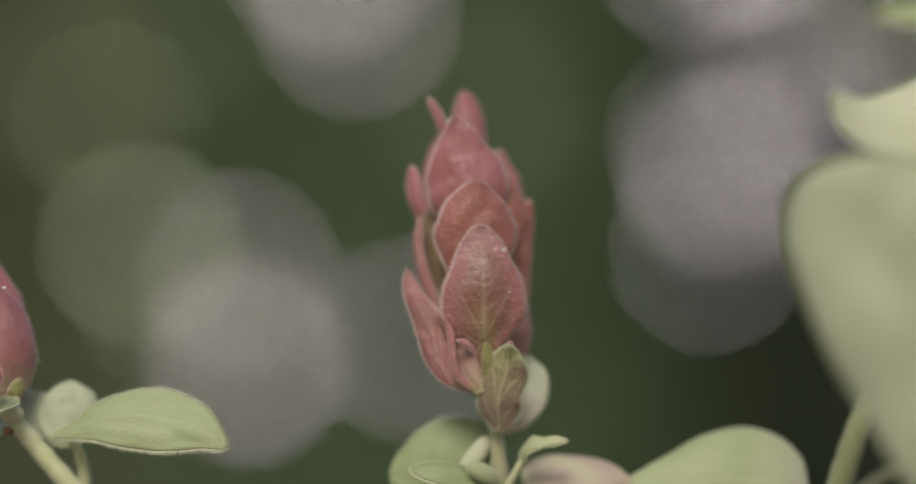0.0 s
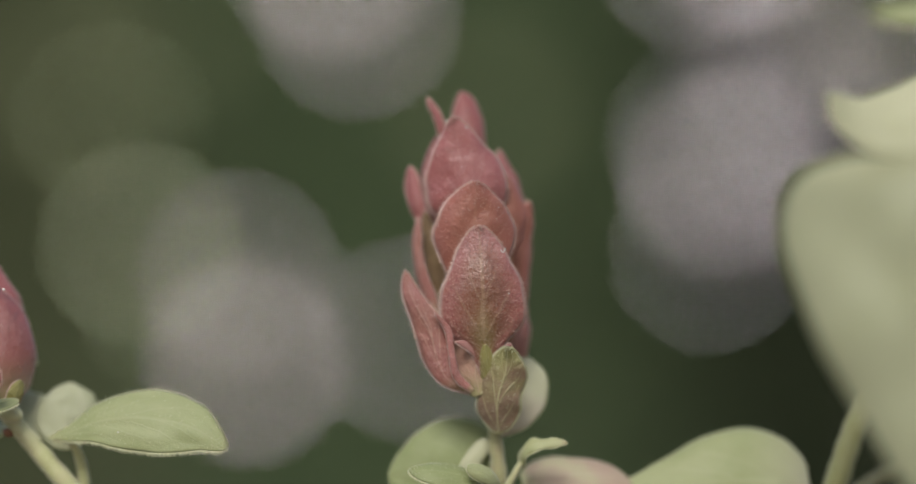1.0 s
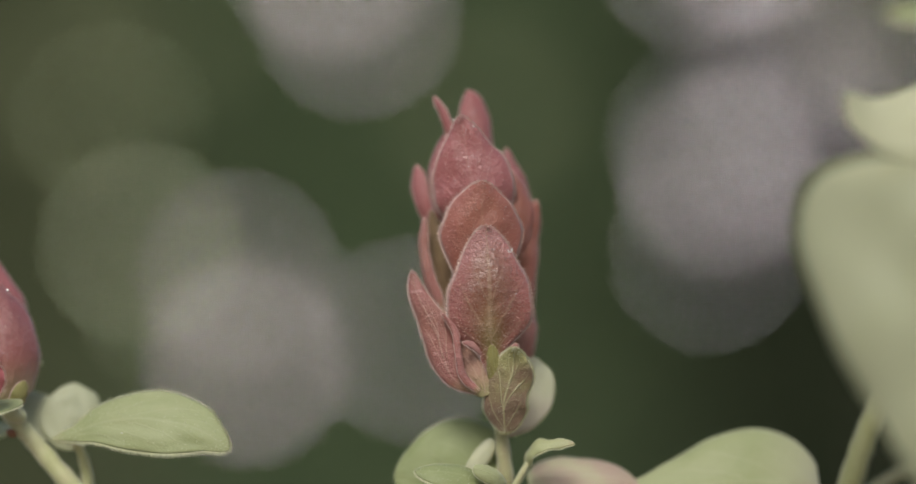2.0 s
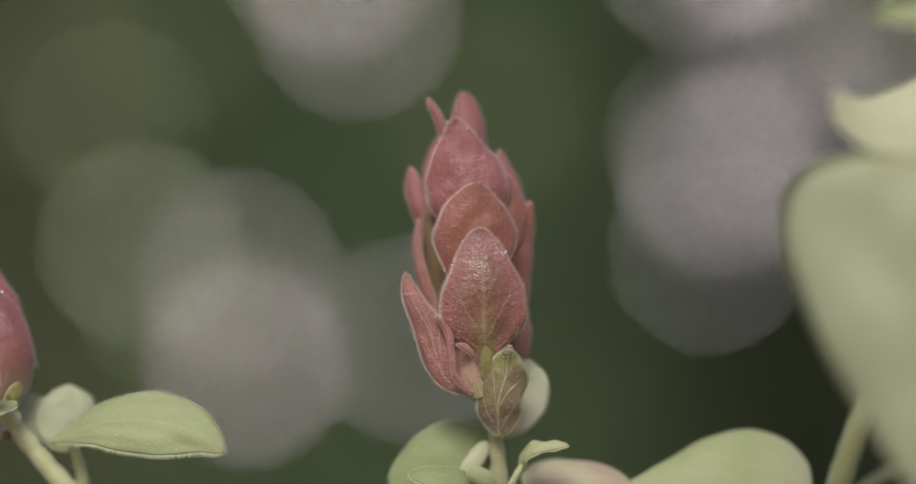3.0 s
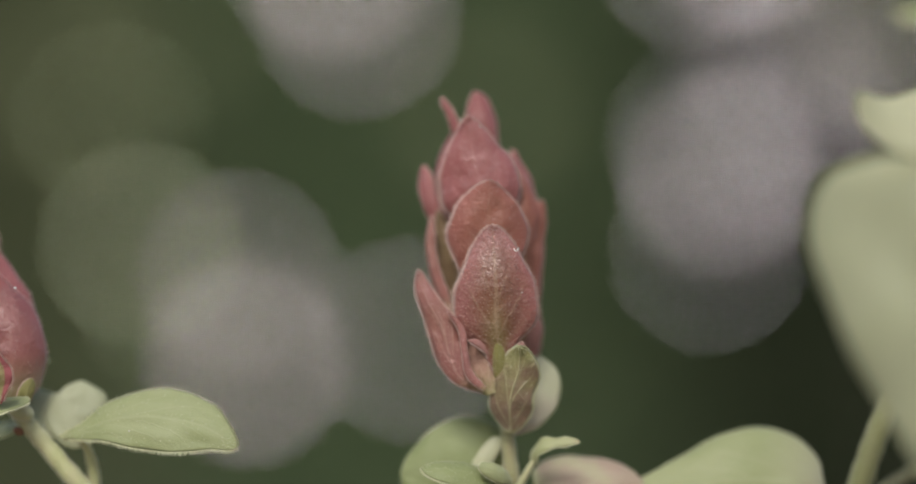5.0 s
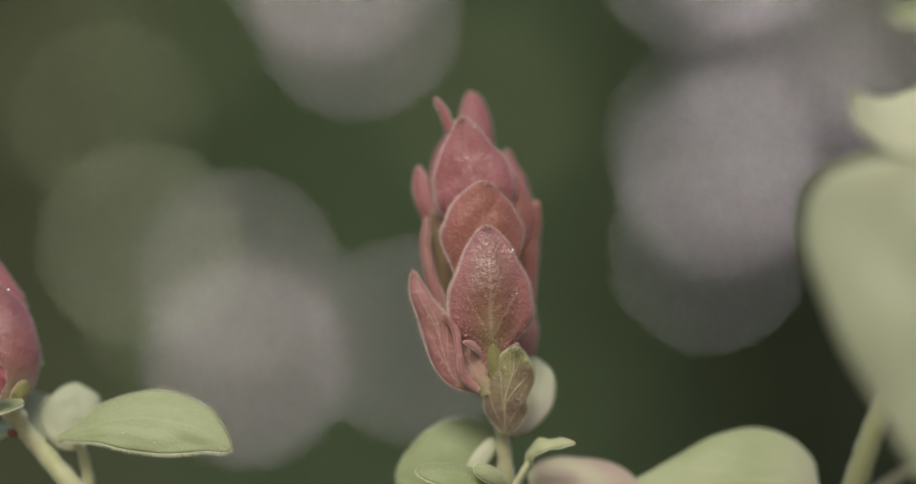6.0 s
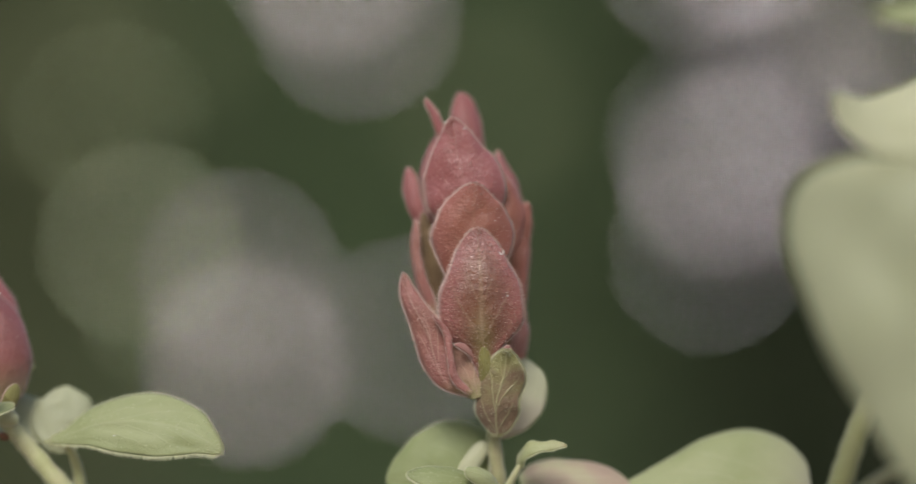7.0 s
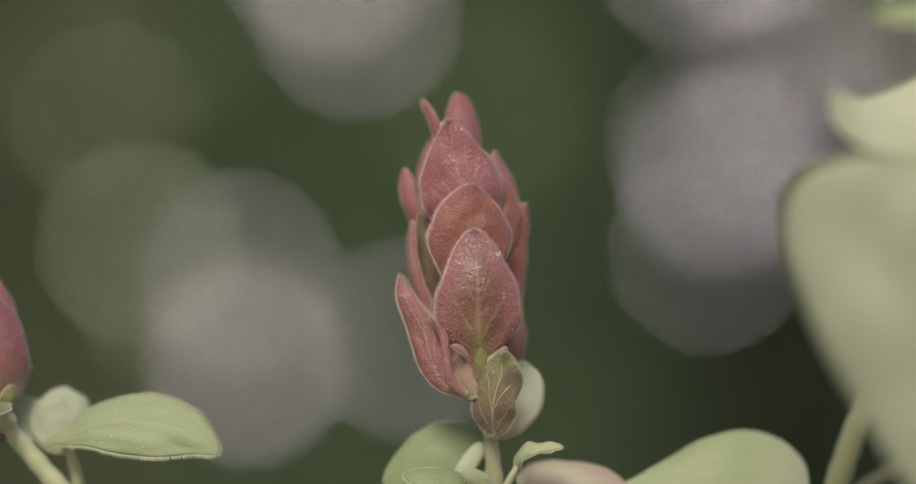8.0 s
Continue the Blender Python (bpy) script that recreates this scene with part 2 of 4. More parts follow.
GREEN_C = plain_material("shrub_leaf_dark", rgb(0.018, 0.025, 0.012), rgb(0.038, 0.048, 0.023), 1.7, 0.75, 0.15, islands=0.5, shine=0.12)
# sunlight on the leaves is put into this much paler green
GREEN_D = plain_material("shrub_leaf_sunlit_tone", rgb(0.33, 0.36, 0.19), rgb(0.44, 0.47, 0.28), 1.7, 0.75, 0.25, islands=0.5, shine=0.12)
BARK = plain_material("bark", rgb(0.09, 0.07, 0.05), rgb(0.16, 0.13, 0.10), 40, 0.9, 0.0, 0.8, 0.003)


def haze_material():
    """Glowing pale sky; the yellow-green on one side is added for bright leaf glints."""
    m = Shader("hazy_sky")
    glow = m.node("ShaderNodeEmission", Strength=6.3)
    place = m.node("ShaderNodeSeparateXYZ", Vector=m.coords()).outputs[0]
    tone = m.mix(m.ramp(place, -2.0, 1.5), rgb(1.0, 0.825, 0.875), rgb(1.0, 0.87, 0.91))
    # yellow-green glow, added in place of leaf glints
    tone = m.mix(m.ramp(place, -3.0, -2.6), rgb(0.92, 0.97, 0.62), tone)
    m.plug(glow.inputs["Color"], m.mix(m.ramp(m.noise(0.15, 3.0), 0.3, 0.7, 0.0, 0.15), tone, rgb(0.86, 0.80, 0.80)))
    m.links.new(glow.outputs[0], m.out.inputs[0])
    return m.mat


HAZE = haze_material()


# ---- builders ----
def mesh_of(name, verts, faces, material, smooth=True, uvs=None):
    me = bpy.data.meshes.new(name)
    me.from_pydata([tuple(v) for v in verts], [], faces)
    me.materials.append(material)
    if smooth:
        me.polygons.foreach_set("use_smooth", [True] * len(me.polygons))
    if uvs is not None:
        layer = me.uv_layers.new(name="blade")
        for loop in me.loops:
            layer.data[loop.index].uv = uvs[loop.vertex_index]
    me.update()
    return me


def part(name, me, parent, label=""):
    ob = new(name, me)
    ob.parent = parent
    return tagged(ob, label)


def shoot(name, foot, label, category, group=""):
    """An Empty at a shoot's foot on the ground; its parts are built round it."""
    ob = new(name)
    ob.location = foot
    ob.empty_display_size = 0.02
    return tagged(ob, label, category, group)


def outline(s, rise, fall):
    peak = rise / (rise + fall)
    return (max(s, 0) / peak) ** rise * (max(1 - s, 0) / (1 - peak)) ** fall


def hairs(name, parent, roots, length, material, dice, thick=0.036):
    """Fine tapered hairs; roots: places and ways in the parent's space, in metres."""
    verts, faces = [], []
    for p, d in roots:
        d = (d + Vector([dice.uniform(-0.45, 0.45) for _ in range(3)])).normalized()
        long = length * dice.uniform(0.45, 1.15) * 0.001
        a = d.orthogonal().normalized()
        b = d.cross(a)
        n = len(verts)
        for k in range(3):
            w = k * math.tau / 3
            verts.append(p - d * 0.00005 + (a * math.cos(w) + b * math.sin(w)) * thick * 0.001)
        verts.append(p + d * long + Vector((0, 0, -0.12 * long)))
        faces += [(n, n + 1, n + 3), (n + 1, n + 2, n + 3), (n + 2, n, n + 3)]
    return part(name, mesh_of(name, verts, faces, material, False), parent)


def blade(name, parent, material, foot, tip, width, face, rise=0.5, fall=0.7, cup=0.5, arch=0.06, fold=0.0, curl=0.0, bow=0.0, wave=0.04, twist=0.0, skew=0.0,
          ripple=0.035, thick=0.22, hair=0.5, fur=0, label="", across=16, along=30, seed=0, tuft=HAIR, form=None):
    """A leaf or bract from foot to tip (stage, mm). face: the way its outer side looks. cup rounds it across, arch bends it outward
    along its length, fold creases it at the midrib, curl throws the tip outward, bow bends it sideways, skew makes one half wider, twist turns it about its axis on the way up.
    form: stations of the midrib from foot to tip with the half width at each, in place of the plain oval."""
    dice = random.Random(seed * 131 + int(abs(foot[0]) * 10) + int(abs(tip[1]) * 7))
    a, b = Vector(foot), Vector(tip)
    axis = b - a
    size = axis.length
    axis.normalize()
    front = Vector(face)
    front = (front - axis * front.dot(axis)).normalized()
    lateral = axis.cross(front)
    ph = dice.uniform(0, 6.28)
    if form:
        rib = np.array([list(p) for p in smooth_line(form, 10)])
        run = np.concatenate([[0], np.cumsum(np.linalg.norm(np.diff(rib[:, :3], axis=0), axis=1))])
        run /= run[-1]
        near_tip = run[-11]
        at = lambda s: np.array([np.interp(s, run, rib[:, k]) for k in range(4)])
    rows = []
    for i in range(along + 1):
        s = i / along
        s = 0.35 * s + 0.65 * (0.5 - 0.5 * math.cos(math.pi * s))
        half = width / 2 * outline(min(max(s, 0.004), 0.9995), rise, fall)
        ang = math.radians(twist) * (s - 0.3)
        f = front * math.cos(ang) + lateral * math.sin(ang)
        l = lateral * math.cos(ang) - front * math.sin(ang)
        mid = a + axis * size * s
        if form:
            here = at(s)
            if s > near_tip:
                here[3] = at(near_tip)[3] * ((1 - s) / (1 - near_tip)) ** 0.6
            mid, half = Vector(here[:3]), max(here[3], 0.02) * (abs(cup) + 1e-4) / math.sin(abs(cup) + 1e-4)
            ahead = Vector((at(min(s + 0.06, 1)) - at(max(s - 0.06, 0)))[:3]).normalized()
            f = (f - ahead * f.dot(ahead)).normalized()
            l = ahead.cross(f)
        spine = mid + f * size * (arch * math.sin(math.pi * s) + curl * max(0, s - 0.55) ** 2 / 0.2) + l * size * bow * math.sin(math.pi * s)
        row = []
        for j in range(across + 1):
            t = 2 * j / across - 1
            c = abs(cup) + 1e-4
            x = half * math.sin(c * t) / c * (1 + skew * t)
            z = -math.copysign(half * (1 - math.cos(c * t)) / c, cup) - fold * half * abs(t)
            z += wave * half * t * t * math.sin(ph + 17 * s + (2.2 if t > 0 else 0)) + 0.03 * width * half * 2 / width * noise.noise(Vector((s * 5 + seed, t * 2.5, seed * 3.1)))
            x *= 1 + ripple * math.sin(ph * 2 + 23 * s + (1.3 if t > 0 else 0))
            row.append(spine + l * x + f * z)
        rows.append(row)
    n1, n2 = along + 1, across + 1
    grid = np.array([[list(p) for p in r] for r in rows])
    ds, dt = np.gradient(grid, axis=0), np.gradient(grid, axis=1)
    nor = np.cross(ds, dt)
    nor /= np.linalg.norm(nor, axis=2, keepdims=True) + 1e-9
    if np.dot(nor[n1 // 2, n2 // 2], np.array(front)) < 0:
        nor = -nor
    edge = np.ones((n1, n2, 1))
    edge[:, 0] = edge[:, -1] = 0.35
    top, low = grid + nor * thick / 2 * edge, grid - nor * thick / 2 * edge
    root = parent.matrix_basis.translation if parent.parent is None else parent.parent.matrix_basis.translation
    place = lambda p: spot(p) - root
    verts = [place(p) for p in top.reshape(-1, 3)] + [place(p) for p in low.reshape(-1, 3)]
    uvs = [(i / along, 2 * j / across - 1) for i in range(n1) for j in range(n2)] * 2
    faces, off = [], n1 * n2
    for i in range(along):
        for j in range(across):
            q = (i * n2 + j, i * n2 + j + 1, (i + 1) * n2 + j + 1, (i + 1) * n2 + j)
            faces += [q, tuple(off + k for k in reversed(q))]
    ring = [j for j in range(n2)] + [i * n2 + across for i in range(1, n1)] + [along * n2 + j for j in range(across - 1, -1, -1)] + [i * n2 for i in range(along - 1, 0, -1)]
    for k, q in zip(ring, ring[1:] + ring[:1]):
        faces.append((k, k + off, q + off, q))
    ob = part(name, mesh_of(name, verts, faces, material, True, uvs), parent, label)
    if hair:
        roots = []
        for j, inner in ((0, 1), (across, across - 1)):
            for i in range(2, along):
                for _ in range(24):
                    f = dice.random()
                    p = grid[i, j] * (1 - f) + grid[min(i + 1, along), j] * f
                    roots.append((place(p), way(grid[i, j] - grid[i, inner] + ds[i, j] * 0.15)))
        for _ in range(fur):
            i, j = dice.randrange(1, along), dice.randrange(1, across)
            p = top[i, j] + (top[i, j + 1] - top[i, j]) * dice.random() + (top[i + 1, j] - top[i, j]) * dice.random()
            roots.append((place(p), way(nor[i, j] + ds[i, j] * 0.5)))
        hairs("hair_fringe", ob, roots, hair, tuft, dice)
    return ob


def petal(name, parent, material, form, face, **shape):
    """A blade with a midrib and an outline of its own."""
    return blade(name, parent, material, form[0][:3], form[-1][:3], 2 * max(p[3] for p in form), face, form=form, **shape)


def frond(parent, material, form, face, **shape):
    """A soft green leaf with an outline of its own."""
    return petal("leaf", parent, material, form, face, **{"ripple": 0.010, "wave": 0.02, "tuft": HAIR_GREEN, **shape})


def leaf(parent, material, *where, **shape):
    """A soft green leaf: a blade with a calm margin and pale hairs."""
    return blade("leaf", parent, material, *where, **{"ripple": 0.010, "wave": 0.02, "tuft": HAIR_GREEN, **shape})


def smooth_line(points, steps=8):
    """A smooth curve through points that may lie unevenly."""
    pts = [Vector(p) for p in points]
    gap = [(b - a).length for a, b in zip(pts, pts[1:])]
    run = [(b - a) / d for a, b, d in zip(pts, pts[1:], gap)]
    slope = [run[0]] + [(run[k - 1] * gap[k] + run[k] * gap[k - 1]) / (gap[k] + gap[k - 1]) for k in range(1, len(run))] + [run[-1]]
    out = []
    for k, d in enumerate(gap):
        for n in range(steps):
            t = n / steps
            out.append(pts[k] * (2 * t ** 3 - 3 * t * t + 1) + slope[k] * d * (t ** 3 - 2 * t * t + t) + pts[k + 1] * (3 * t * t - 2 * t ** 3) + slope[k + 1] * d * (t ** 3 - t * t))
    return out + [pts[-1]]


def tube(name, parent, material, points, radii, world_end=None, sides=14, hair=0.0, label="", seed=1, tuft=HAIR_GREEN):
    """A round stem through points of the stage (mm) and, where given, on to a place in the world; radii in mm, one a point."""
    root = parent.matrix_basis.translation
    line = [spot(p) for p in points] + ([Vector(world_end)] if world_end else [])
    steps = 8
    path = smooth_line(line, steps)
    dice = random.Random(seed)
    verts, faces, roots = [], [], []
    side = None
    for i, p in enumerate(path):
        d = (path[min(i + 1, len(path) - 1)] - path[max(i - 1, 0)]).normalized()
        side = (d.orthogonal() if side is None else side - d * side.dot(d)).normalized()
        other = d.cross(side)
        k = min(i / steps, len(radii) - 1)
        lo = int(k)
        r = radii[lo] + (radii[min(lo + 1, len(radii) - 1)] - radii[lo]) * (k - lo)
        r *= 0.001 * (1 + 0.05 * math.sin(i * 1.7 + seed))
        for j in range(sides):
            w = j * math.tau / sides
            o = side * math.cos(w) + other * math.sin(w)
            verts.append(p + o * r - root)
        if hair and i < len(path) - 1 and (path[i + 1] - p).length < 0.012:
            for _ in range(int(26 * (path[i + 1] - p).length / 0.001)):
                w = dice.uniform(0, math.tau)
                o = side * math.cos(w) + other * math.sin(w)
                roots.append((p + (path[i + 1] - p) * dice.random() + o * r - root, o))
    n = len(path)
    for i in range(n - 1):
        for j in range(sides):
            k = (j + 1) % sides
            faces.append((i * sides + j, i * sides + k, (i + 1) * sides + k, (i + 1) * sides + j))
    faces += [tuple(range(sides - 1, -1, -1)), tuple((n - 1) * sides + j for j in range(sides))]
    ob = part(name, mesh_of(name, verts, faces, material), parent, label)
    if roots:
        hairs("hair_coat", ob, roots, hair, tuft, dice)
    return ob


def bead(name, parent, material, centre, radii, lean=0.0, label="", seed=0):
    """A small swelling (bud, node, drop): an uneven rounded body; radii in mm across, up and deep."""
    root = parent.matrix_basis.translation
    bm = bmesh.new()
    bmesh.ops.create_icosphere(bm, subdivisions=3, radius=1.0)
    turn = Matrix.Rotation(math.radians(lean), 3, "Y")
    for v in bm.verts:
        c = v.co.copy()
        k = 1 + 0.10 * noise.noise(c * 1.7 + Vector((seed, 0, 0))) - 0.16 * max(0, c.z) ** 2
        c = turn @ Vector((c.x * radii[0] * k, c.y * radii[2] * k, c.z * radii[1]))
        v.co = spot((centre[0] + c.x, centre[1] + c.z, centre[2] + c.y)) - root
    me = bpy.data.meshes.new(name)
    bm.to_mesh(me)
    bm.free()
    me.materials.append(material)
    me.polygons.foreach_set("use_smooth", [True] * len(me.polygons))
    return part(name, me, parent, label)


# ---- the ground and the distance ----
def ground():
    dice = random.Random(4)
    bm = bmesh.new()
    rings = [0.0, 0.1, 0.2, 0.3, 0.45, 0.6, 0.8, 1.0, 1.3, 1.7, 2.2, 3.0, 4.5, 7, 12, 25, 60, 200, 900, 3500]
    grid = []
    for r in rings:
        row = []
        for k in range(48):
            a = k * math.tau / 48
            x, y = r * math.cos(a), 0.4 + r * math.sin(a)
            z = 0.012 * noise.noise(Vector((x * 7, y * 7, 0))) + 0.004 * noise.noise(Vector((x * 40, y * 40, 3)))
            row.append(bm.verts.new((x, y, z - 0.012 if r < 60 else -0.02)))
        grid.append(row)
    for p, q in zip(grid, grid[1:]):
        for k in range(48):
            j = (k + 1) % 48
            if p is grid[0]:
                bm.faces.new((p[k], q[k], q[j]))
            else:
                bm.faces.new((p[k], q[k], q[j], p[j]))
    bmesh.ops.remove_doubles(bm, verts=bm.verts, dist=1e-6)
    bmesh.ops.recalc_face_normals(bm, faces=bm.faces)
    me = bpy.data.meshes.new("ground")
    bm.to_mesh(me)
    bm.free()
    me.materials.append(SOIL)
    me.polygons.foreach_set("use_smooth", [True] * len(me.polygons))
    tagged(new("ground", me), "unseen garden soil with crumbs and hollows, pale to bounce light up", "ground", kind="structure")


def backdrop():
    me = mesh_of("backdrop", [(-9, 30, -0.1), (9, 30, -0.1), (9, 30, 8), (-9, 30, 8)], [(0, 1, 2, 3)], HAZE, False)
    tagged(new("backdrop", me), "bright pale hazy sky, one side glowing yellow-green in place of leaf glints", "sky", kind="structure")


ground()
backdrop()

# Gaps in the shrubs that show the sky or its yellow-green side: across, up (m, three metres off) and radius.
GAPS = [
    (0.280, 0.071, 0.0135),
    (0.330, 0.102, 0.0088),
    (0.386, 0.113, 0.0080),
    (0.264, 0.108, 0.0074),
    (0.267, -0.010, 0.0077),
    (0.305, 0.327, 0.0147),
    (0.251, 0.312, 0.0100),
    (0.349, 0.170, 0.0094),
    (0.408, 0.229, 0.0099),
    (0.495, 0.186, 0.0094),
    (-0.134, 0.301, 0.0180),
    (-0.107, 0.240, 0.0104),
    (-0.226, -0.129, 0.0134),
    (-0.234, -0.034, 0.0099),
    (-0.049, -0.104, 0.0099),
    (-0.182, -0.100, 0.0047),
    (-0.338, -0.002, 0.0096),
    (-0.301, -0.063, 0.0051),
    (-0.369, 0.130, 0.0039),
]
# Added pale twigs that stand for sunlit leaf clusters: across, up and radius.
SPRAYS = [
    (-0.405, 0.170, 0.021),
    (-0.307, 0.226, 0.021),
    (0.029, 0.139, 0.022),
    (0.470, 0.245, 0.037),
]


def shrub(name, x0, x1, height, depth, material, label, seed, layers=7, long=0.040, step=0.0185):
    """A dense shrub three metres off: stems and a crown of thousands of leaves."""
    dice = np.random.default_rng(seed)
    base = new(name)
    base.location = ((x0 + x1) / 2, depth + 0.30, -0.01)
    tagged(base, label, "shrub", "shrubs behind the flowers")
    root = np.array(base.location)
    pts = []
    for k in range(layers):
        xs, zs = np.meshgrid(np.arange(x0, x1, step), np.arange(0.03, height, step))
        p = np.stack([xs.ravel(), np.full(xs.size, depth + 0.03 * k), zs.ravel()], 1)
        pts.append(p + dice.uniform(-1, 1, p.shape) * np.array([0.012, 0.016, 0.012]))
    p = np.concatenate(pts)
    m = 2600
    ang, out = dice.uniform(0, math.tau, m), np.sqrt(dice.uniform(0, 1, m))
    bulk = np.stack([(x0 + x1) / 2 + (x1 - x0) / 2 * out * np.cos(ang), depth + 0.25 + 0.45 * dice.uniform(0, 1, m) * np.sqrt(1 - (out * np.cos(ang)) ** 2),
                     0.05 + (height - 0.05) * (0.5 + 0.5 * out * np.sin(ang))], 1)
    p = np.concatenate([p, bulk])
    # the mass rounds back towards its top, its foot and the far ends of the row
    p[:, 1] += 0.34 * ((np.abs(p[:, 2] - 0.72) - 0.33).clip(0) / 0.8) ** 2 + 0.55 * ((np.abs(p[:, 0]) - 0.58).clip(0) / 0.5) ** 2
    ragged = height - 0.55 * ((np.abs(p[:, 0]) - 0.55).clip(0) / 0.55) ** 2 - 0.10 + 0.10 * np.sin(p[:, 0] * 9 + seed) + 0.05 * np.sin(p[:, 0] * 31)
    p = p[p[:, 2] < ragged]
    n = len(p)
    axis = np.stack([dice.normal(0, 0.7, n), dice.normal(-0.35, 0.3, n), dice.normal(-0.45, 0.55, n)], 1)
    axis /= np.linalg.norm(axis, axis=1, keepdims=True)
    face = np.stack([dice.normal(0, 0.35, n), dice.normal(-0.8, 0.25, n), dice.normal(0.6, 0.35, n)], 1)
    face -= axis * (face * axis).sum(1, keepdims=True)
    face /= np.linalg.norm(face, axis=1, keepdims=True)
    side = np.cross(axis, face)
    back = np.clip((p[:, 1] - depth - 0.08) / 0.06, 0, 1)
    size = (long * dice.uniform(0.7, 1.2, n) * (1 + 0.9 * back))[:, None]
    shape = [(0, 0, 0), (0.30, 0.24, -0.05), (0.30, -0.24, -0.05), (0.68, 0.20, -0.07), (0.68, -0.20, -0.07), (1, 0, -0.10), (0.45, 0, 0.02)]
    v = np.stack([p + size * (axis * (a - 0.5) + side * b + face * c) for a, b, c in shape], 1)
    # leaves grow clear of the gaps: those at a rim are bent aside, those that would still reach into one are missing
    keep = np.ones(n, bool)
    for turn in range(3):
        for x, z, r in GAPS:
            rel = v - np.array(EYE)
            far = rel @ np.array(AWAY)
            a = np.stack([rel @ np.array(RIGHT) / far * 3 - x, rel @ np.array(UP) / far * 3 - z], 2)[:, [0, 1, 3, 5, 4, 2]]
            e = np.roll(a, -1, 1) - a
            along = np.clip(-(a * e).sum(2) / (e * e).sum(2).clip(1e-12), 0, 1)
            foot = a + e * along[:, :, None]
            gap = np.linalg.norm(foot, axis=2)
            first = gap.argmin(1)
            gap, foot = gap.min(1), foot[np.arange(n), first]
            side_of = a[:, :, 0] * e[:, :, 1] - a[:, :, 1] * e[:, :, 0]
            over = (side_of > 0).all(1) | (side_of < 0).all(1)
            wide = r + 0.010 * (far.mean(1) - 3.02).clip(0)
            if turn == 2:
                keep &= ~(over | (gap < 0.96 * wide))
            else:
                inward = np.where(over, -1.0, 1.0)
                reach = np.where(over, wide + gap, wide - gap)
                reach = np.where((reach > 0) & (reach < 0.016), reach, 0)
                aside = (reach * inward)[:, None] * foot / gap.clip(1e-6)[:, None] * (far.mean(1) / 3)[:, None]
                v = v + (aside[:, :1] * np.array(RIGHT) + aside[:, 1:] * np.array(UP))[:, None]
    v = v[keep]
    n = len(v)
    tri = np.array([(0, 1, 6), (0, 6, 2), (1, 3, 6), (6, 4, 2), (3, 5, 6), (6, 5, 4)])
    faces = (tri[None] + 7 * np.arange(n)[:, None, None]).reshape(-1, 3)
    me = bpy.data.meshes.new("crown")
    me.from_pydata((v.reshape(-1, 3) - root).tolist(), [], faces.tolist())
    me.materials.append(material)
    crown = part("crown", me, base)
    crown["kind"] = "stuff"
    for k in range(4):
        x = (-0.104, -0.044, 0.04, 0.104)[k]
        line = [Vector((x * 0.4, 0, 0)), Vector((x, 0.02, height * 0.3)), Vector((x * 2.2, 0.05, height * 0.6)), Vector((x * 2.8, 0.0, height * 0.9))]
        keep_line = smooth_line(line, 5)
        verts, quads = [], []
        for i, q in enumerate(keep_line):
            r = 0.014 * (1 - 0.8 * i / len(keep_line))
            verts += [q + Vector((math.cos(w) * r, math.sin(w) * r, 0)) for w in [j * math.tau / 7 for j in range(7)]]
        for i in range(len(keep_line) - 1):
            quads += [(i * 7 + j, i * 7 + (j + 1) % 7, i * 7 + 7 + (j + 1) % 7, i * 7 + 7 + j) for j in range(7)]
        part("trunk", mesh_of("trunk", verts, quads, BARK), base)
    return base


